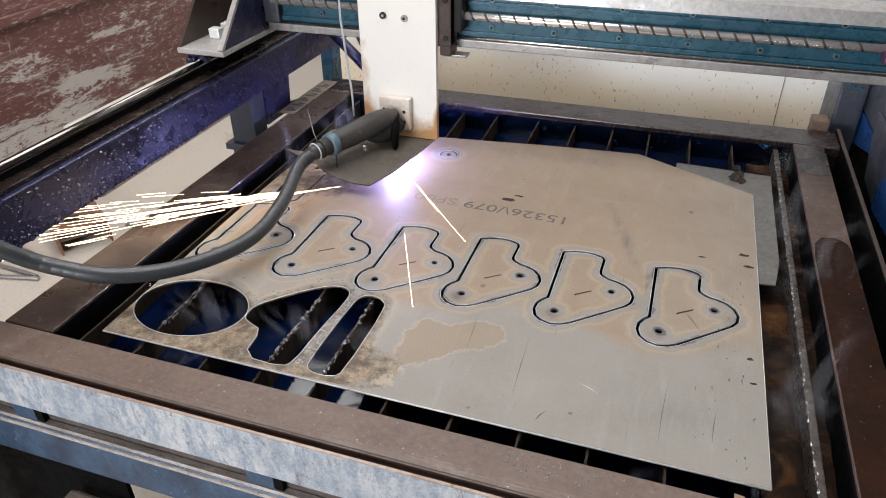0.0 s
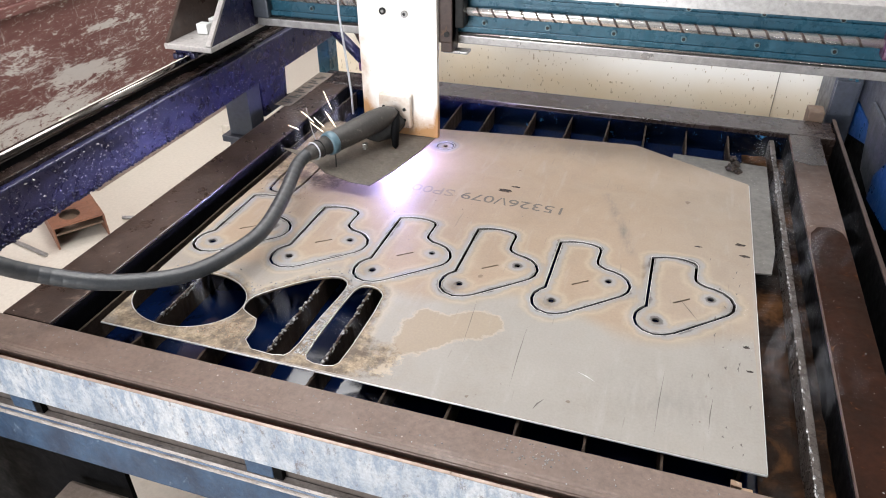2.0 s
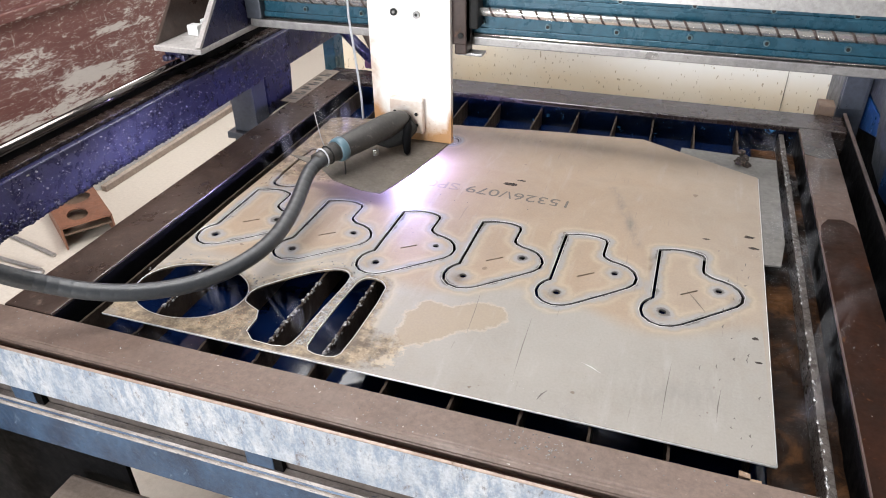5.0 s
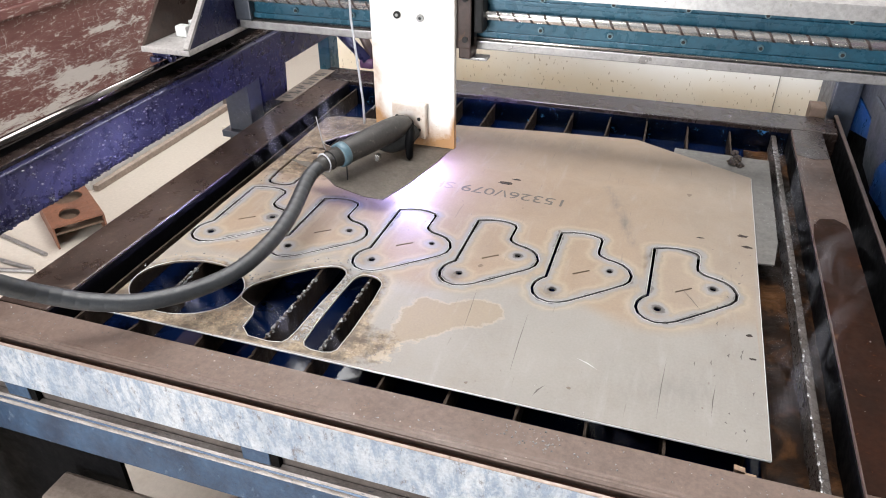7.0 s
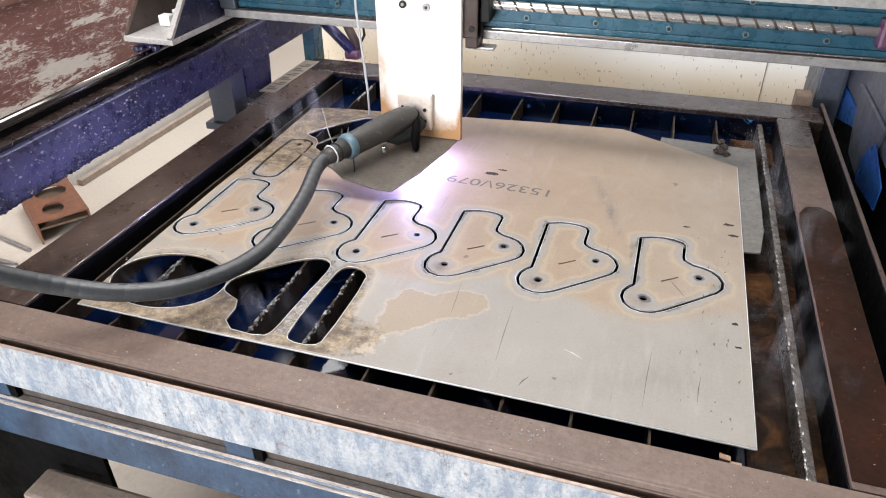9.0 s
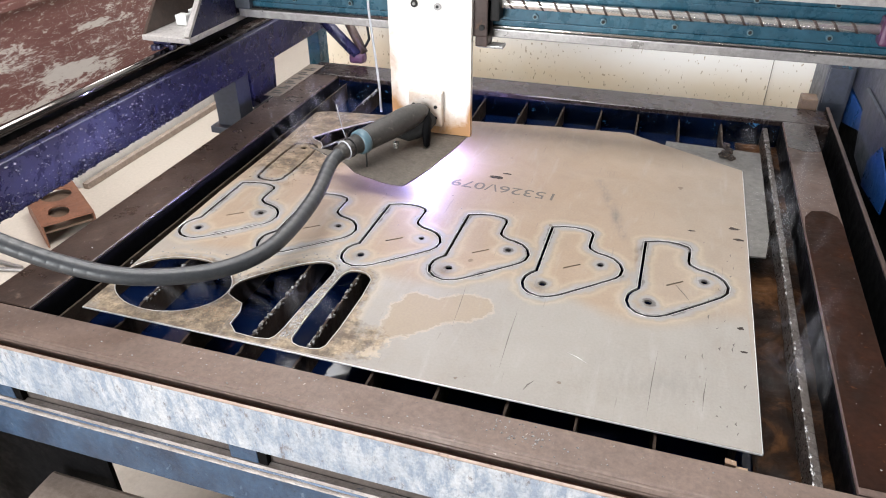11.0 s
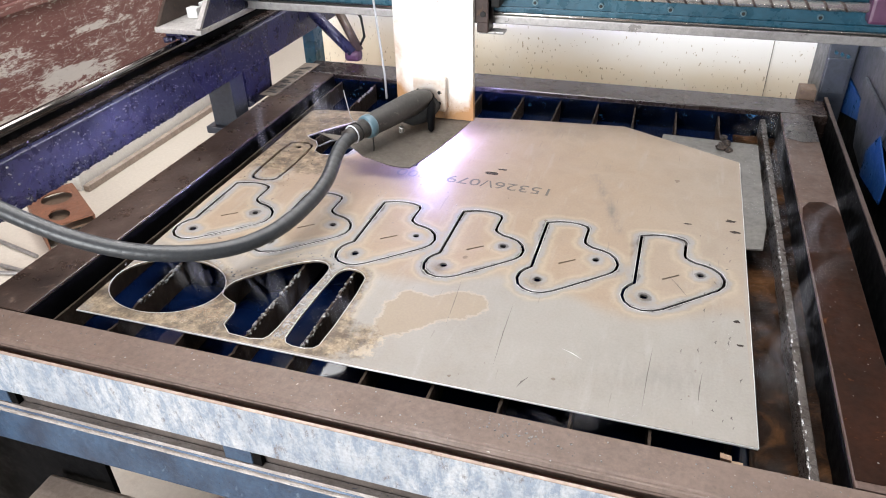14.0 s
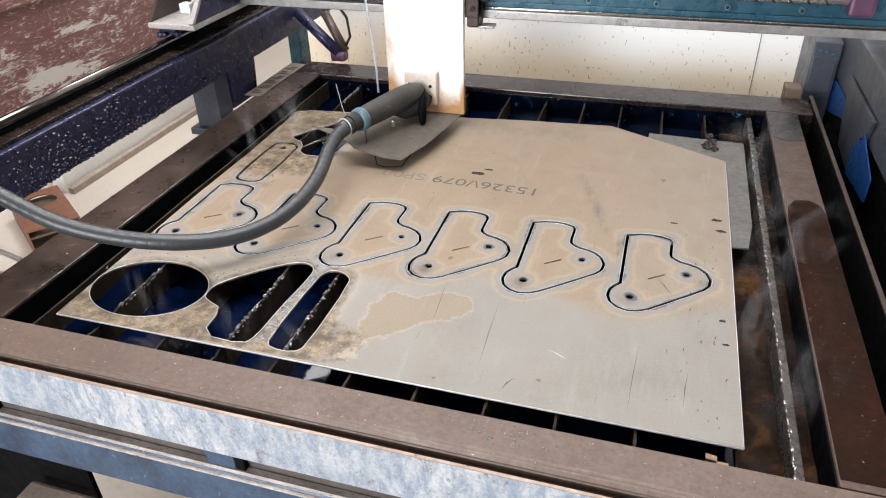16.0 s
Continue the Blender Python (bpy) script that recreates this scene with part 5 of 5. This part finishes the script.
grains("sheet_spatter", 150, lambda: (rg.gauss(0.33, 0.12), rg.gauss(0.52, 0.09), ZP), 0.0009, "crust", "fine spatter grains on the sheet")
# dark flecks on the sheet
for x, y, sx, sy in ((0.978, 0.546, 0.012, 0.006), (0.985, 0.508, 0.012, 0.005), (0.905, 0.517, 0.008, 0.003), (0.512, 0.622, 0.02, 0.008), (0.53, 0.645, 0.012, 0.004), (0.982, 0.245, 0.006, 0.004), (0.985, 0.19, 0.006, 0.003)):
    bm = bmesh.new()
    bmesh.ops.create_circle(bm, cap_ends=True, segments=14, radius=1.0)
    for v in bm.verts:
        k = 0.75 + 0.5 * noise.noise(Vector((v.co.x * 1.7 + x * 50, v.co.y * 1.7, y * 40)))
        v.co = Vector((v.co.x * sx * k, v.co.y * sy * k, 0))
    r = bmesh.ops.extrude_face_region(bm, geom=list(bm.faces))
    bmesh.ops.translate(bm, vec=(0, 0, 0.0003), verts=[v for v in r["geom"] if isinstance(v, bmesh.types.BMVert)])
    ob = part("fleck", bm, "slag", plate)
    ob.location = (x, y, ZP + 0.0001)
# scratches and scuffs
def scratch(xa, ya, xb, yb, w, material):
    d = Vector((xb - xa, yb - ya, 0)).normalized()
    q = Vector((-d.y, d.x, 0)) * w
    bm, a, b = bmesh.new(), Vector((xa, ya, ZP + 0.0001)), Vector((xb, yb, ZP + 0.0001))
    mid = (a + b) / 2 + q * 1.5
    top, low = [a, mid + q, b, mid - q], []
    vs = [bm.verts.new(p) for p in top] + [bm.verts.new(p + Vector((0, 0, 0.0002))) for p in top]
    bm.faces.new(vs[4:])
    for i in range(4):
        bm.faces.new((vs[i], vs[(i + 1) % 4], vs[4 + (i + 1) % 4], vs[4 + i]))
    part("scratch", bm, material, plate)


for xa, ya, xb, yb, w, mat_name in ((0.66, 0.05, 0.655, 0.2, 0.0006, "ink"), (0.862, 0.02, 0.868, 0.16, 0.0006, "ink"), (0.745, 0.115, 0.775, 0.1, 0.0009, "edge"), (0.88, 0.34, 0.91, 0.29, 0.0006, "ink"), (0.7, 0.02, 0.712, 0.045, 0.0012, "ink"), (0.56, 0.24, 0.57, 0.12, 0.0005, "ink"), (0.93, 0.05, 0.935, 0.12, 0.0007, "ink")):
    scratch(xa, ya, xb, yb, w, mat_name)
for i in range(26):
    x, y, a = rg.uniform(0.9, 0.99), rg.uniform(0.02, 0.5), rg.uniform(0.7, 2.4)
    k = rg.uniform(0.003, 0.014)
    scratch(x, y, x + k * math.cos(a) * 0.5, y + k * math.sin(a), rg.uniform(0.0004, 0.0014), "ink")
# brown crust on the far corner of the sheet
def crusty():
    while True:
        x, y = rg.uniform(-0.01, 0.13), rg.uniform(0.46, 0.85)
        if not inside(BACK_TRI, np.array([x]), np.array([y]))[0] and rg.random() < 1.15 - 6 * max(0.0, x - 0.03):
            return x, y, ZP


grains("crust_grain", 420, crusty, 0.0014, "rust_pale", "tan crumbs of crust on the sheet")
grains("crust_grain", 160, crusty, 0.0011, "slag", "dark crumbs of slag on the sheet")
grains("crust_grain", 260, lambda: (rg.gauss(0.2, 0.03), rg.gauss(0.05, 0.018), ZP), 0.0013, "rust_pale", "tan crumbs between the cut-outs")
# stencilled sign on the left rail, not legible
part("sign_strip", box(-0.182, -0.136, 0.885, 1.15, ZF + 0.0002, ZF + 0.0014), "dust", table, "dusty beige sign strip")
for i in range(6):
    for dy, x0, w in ((0.0, -0.174, 0.03), (0.014, -0.174 + 0.012 * (i % 2), 0.018)):
        y = 0.905 + 0.038 * i + dy
        part("stencil_bar", box(x0, x0 + w, y, y + 0.008, ZF + 0.0015, ZF + 0.0019), "letter", table, "black stencilled mark")
# rear damper leaning on the back left corner
damper = thing("gas_strut", "violet steel strut leaning at the rear corner", "strut")
part("tube", rod((-0.19, 1.24, 0.985), (-0.05, 1.2, 0.885), 0.016, n=16), "beam", damper, "", True)
part("tube", rod((-0.1, 1.235, 0.99), (-0.035, 1.21, 0.89), 0.013, n=16), "frame_mid", damper, "grimy brown tube beside the strut", True)
part("end_block", box(-0.075, -0.03, 1.187, 1.225, 0.8625, 0.892, bevel=0.01), "purple", damper)
part("hose", tube([(-0.06, 1.22, 1.03), (-0.03, 1.23, 0.98), (-0.02, 1.22, 0.93), (-0.035, 1.21, 0.9)], 0.004, 8), "black", damper, "", True)
# bent clip hanging at the sheet's near corner
clip = tagged(part("bent_clip", prism([(0.955, 0.848), (0.968, 0.846), (0.966, 0.838), (0.982, 0.838), (0.982, 0.834), (0.966, 0.833), (0.966, 0.824), (0.984, 0.823), (0.984, 0.819), (0.966, 0.818), (0.964, 0.8), (0.956, 0.8), (0.957, 0.835)], "y", -0.038, -0.03), "rust_pale"), "rusty cut steel scrap standing under the sheet corner", "scrap")
clip.location = (0, 0.001, 0.012)
structure("sludge", grid(16, 160, lambda u, v: (1.0 + 0.094 * u, IY0 + 0.004 + 1.1 * v, 0.803 + 0.005 * noise.noise(Vector((u * 3, v * 26, 1.0))))), "sludge", "wet rust-brown sludge beside the sheet", "sludge")

# ---- floor clutter ----
bracket = thing("steel_bracket", "rusty orange folded bracket with round holes on the floor", "bracket")
m = pose(-1.53, 1.32, 0, 0, 0, -35)
ob = sheet("face", [(-0.18, -0.1), (0.18, -0.1), (0.18, 0.1), (-0.18, 0.1)], [circle(-0.07, 0.01, 0.062, 20), circle(0.09, -0.015, 0.055, 20, 0.04)], 0.03, 0, 0.006, "orange")
ob.parent, ob.matrix_local = bracket, m @ pose(0, 0, 0.094)
# added plate whose dark colour gives the shade seen through the holes
ob = part("inner_plate", box(-0.175, 0.175, -0.092, 0.09, 0.06, 0.068), "wood_dark", bracket, "added dark plate standing in for shade inside the bracket")
ob.matrix_local = m
for y in (-0.1, 0.093):
    ob = part("flange", box(-0.18, 0.18, y, y + 0.007, 0.0, 0.0935), "orange", bracket)
    ob.matrix_local = m
for i, (xa, ya, xb, yb) in enumerate(((-2.0, 1.2, -1.45, 1.08), (-1.95, 1.02, -1.42, 0.98), (-1.7, 0.9, -1.4, 0.97), (-1.36, 1.42, -1.1, 1.5))):
    tagged(part("iron_bar", rod((xa, ya, 0.009), (xb, yb, 0.009), 0.008, n=8), "alu"), "thin grey iron bar lying on the floor", "bar", "bars on the floor")
for x0, x1, y0, y1, h, mat, lab in ((-1.75, -1.68, 1.6, 2.7, 0.34, "pale", "pale painted panel standing on the floor"), (-1.46, -1.36, 2.35, 2.5, 0.05, "concrete", "small pale block on the floor")):
    tagged(part("floor_panel" if h > 0.1 else "floor_block", box(x0, x1, y0, y1, 0, h, bevel=0.004), mat), lab, "panel" if h > 0.1 else "block")
tagged(part("kick_board", box(-1.67, -1.64, 1.6, 2.7, 0, 0.03, bevel=0.003), "wood"), "tan board lying along the foot of the panel", "board")
tagged(part("panel_post", box(-1.76, -1.63, 2.705, 2.76, 0, 0.42, bevel=0.004), "dust"), "dusty post at the end of the panel", "post")
tagged(part("water_hose", tube([(-1.25 + 0.16 * math.cos(a * 0.3), 2.75 + 0.3 * math.sin(a * 0.3), 0.012) for a in range(16)], 0.011, 8), "black"), "thin dark hose curled on the floor", "hose")
tagged(part("orange_post", box(-1.95, -1.88, 0.93, 1.0, 0, 0.75, bevel=0.003, m=None), "orange"), "rusty orange steel post by the red wall", "post")
tagged(part("wall_rail", box(WX, WX + 0.03, SY, NY, 0.71, 0.75, bevel=0.004), "red"), "red horizontal rail along the wall", "rail")
put_attr(bpy.data.objects["wall_rail"], "bare", lambda x, y, z: 0 * x)
tagged(part("cardboard", box(-0.42, 0.2, 0.35, 0.8, 0, 0.05, bevel=0.004), "concrete"), "pale flat slab on the floor under the table", "slab")
for i in range(3):
    tagged(part("scrap_bar", box(0.02 + 0.07 * i, 0.07 + 0.07 * i, 0.2, 0.7, 0.05, 0.07 + 0.01 * i, bevel=0.003), "orange"), "rusty scrap bar under the table", "scrap", "scrap bars under the table")
tagged(part("under_cable", tube([(-0.02, 0.4, 0.055), (0.0, 0.3, 0.2), (-0.03, 0.25, 0.36), (-0.03, 0.2, 0.5)], 0.006, 8), "black"), "thin black cable hanging under the table", "cable")

TIMES = sorted({r[0] for r in TRAVEL} | {5.25, 9.8, 10.6})


def motions():
    walk(gantry, [(t, pose(0, y, 0)) for t, x, y in TRAVEL])
    walk(carriage, [(t, pose(x, y, 0)) for t, x, y in TRAVEL])
    # the arc goes out: both pieces draw back into the torch
    walk(arc, [(0, pose(0, 0, 0)), (15.82, pose(0, 0, 0)), (15.88, pose(-0.057, -0.042, 0.08)), (16, pose(-0.057, -0.042, 0.08))])
    walk(jet, [(0, pose(0, 0, 0)), (15.82, pose(0, 0, 0)), (15.88, pose(-0.057, -0.042, 0.115)), (16, pose(-0.057, -0.042, 0.115))])
    poses = [hose_poses(t) for t in TIMES]
    for k, ob in enumerate(links):
        walk(ob, [(t, p[k]) for t, p in zip(TIMES, poses)])
    for ob, rows in spark_rows + steam_rows + kerf_rows:
        walk(ob, rows)


motions()
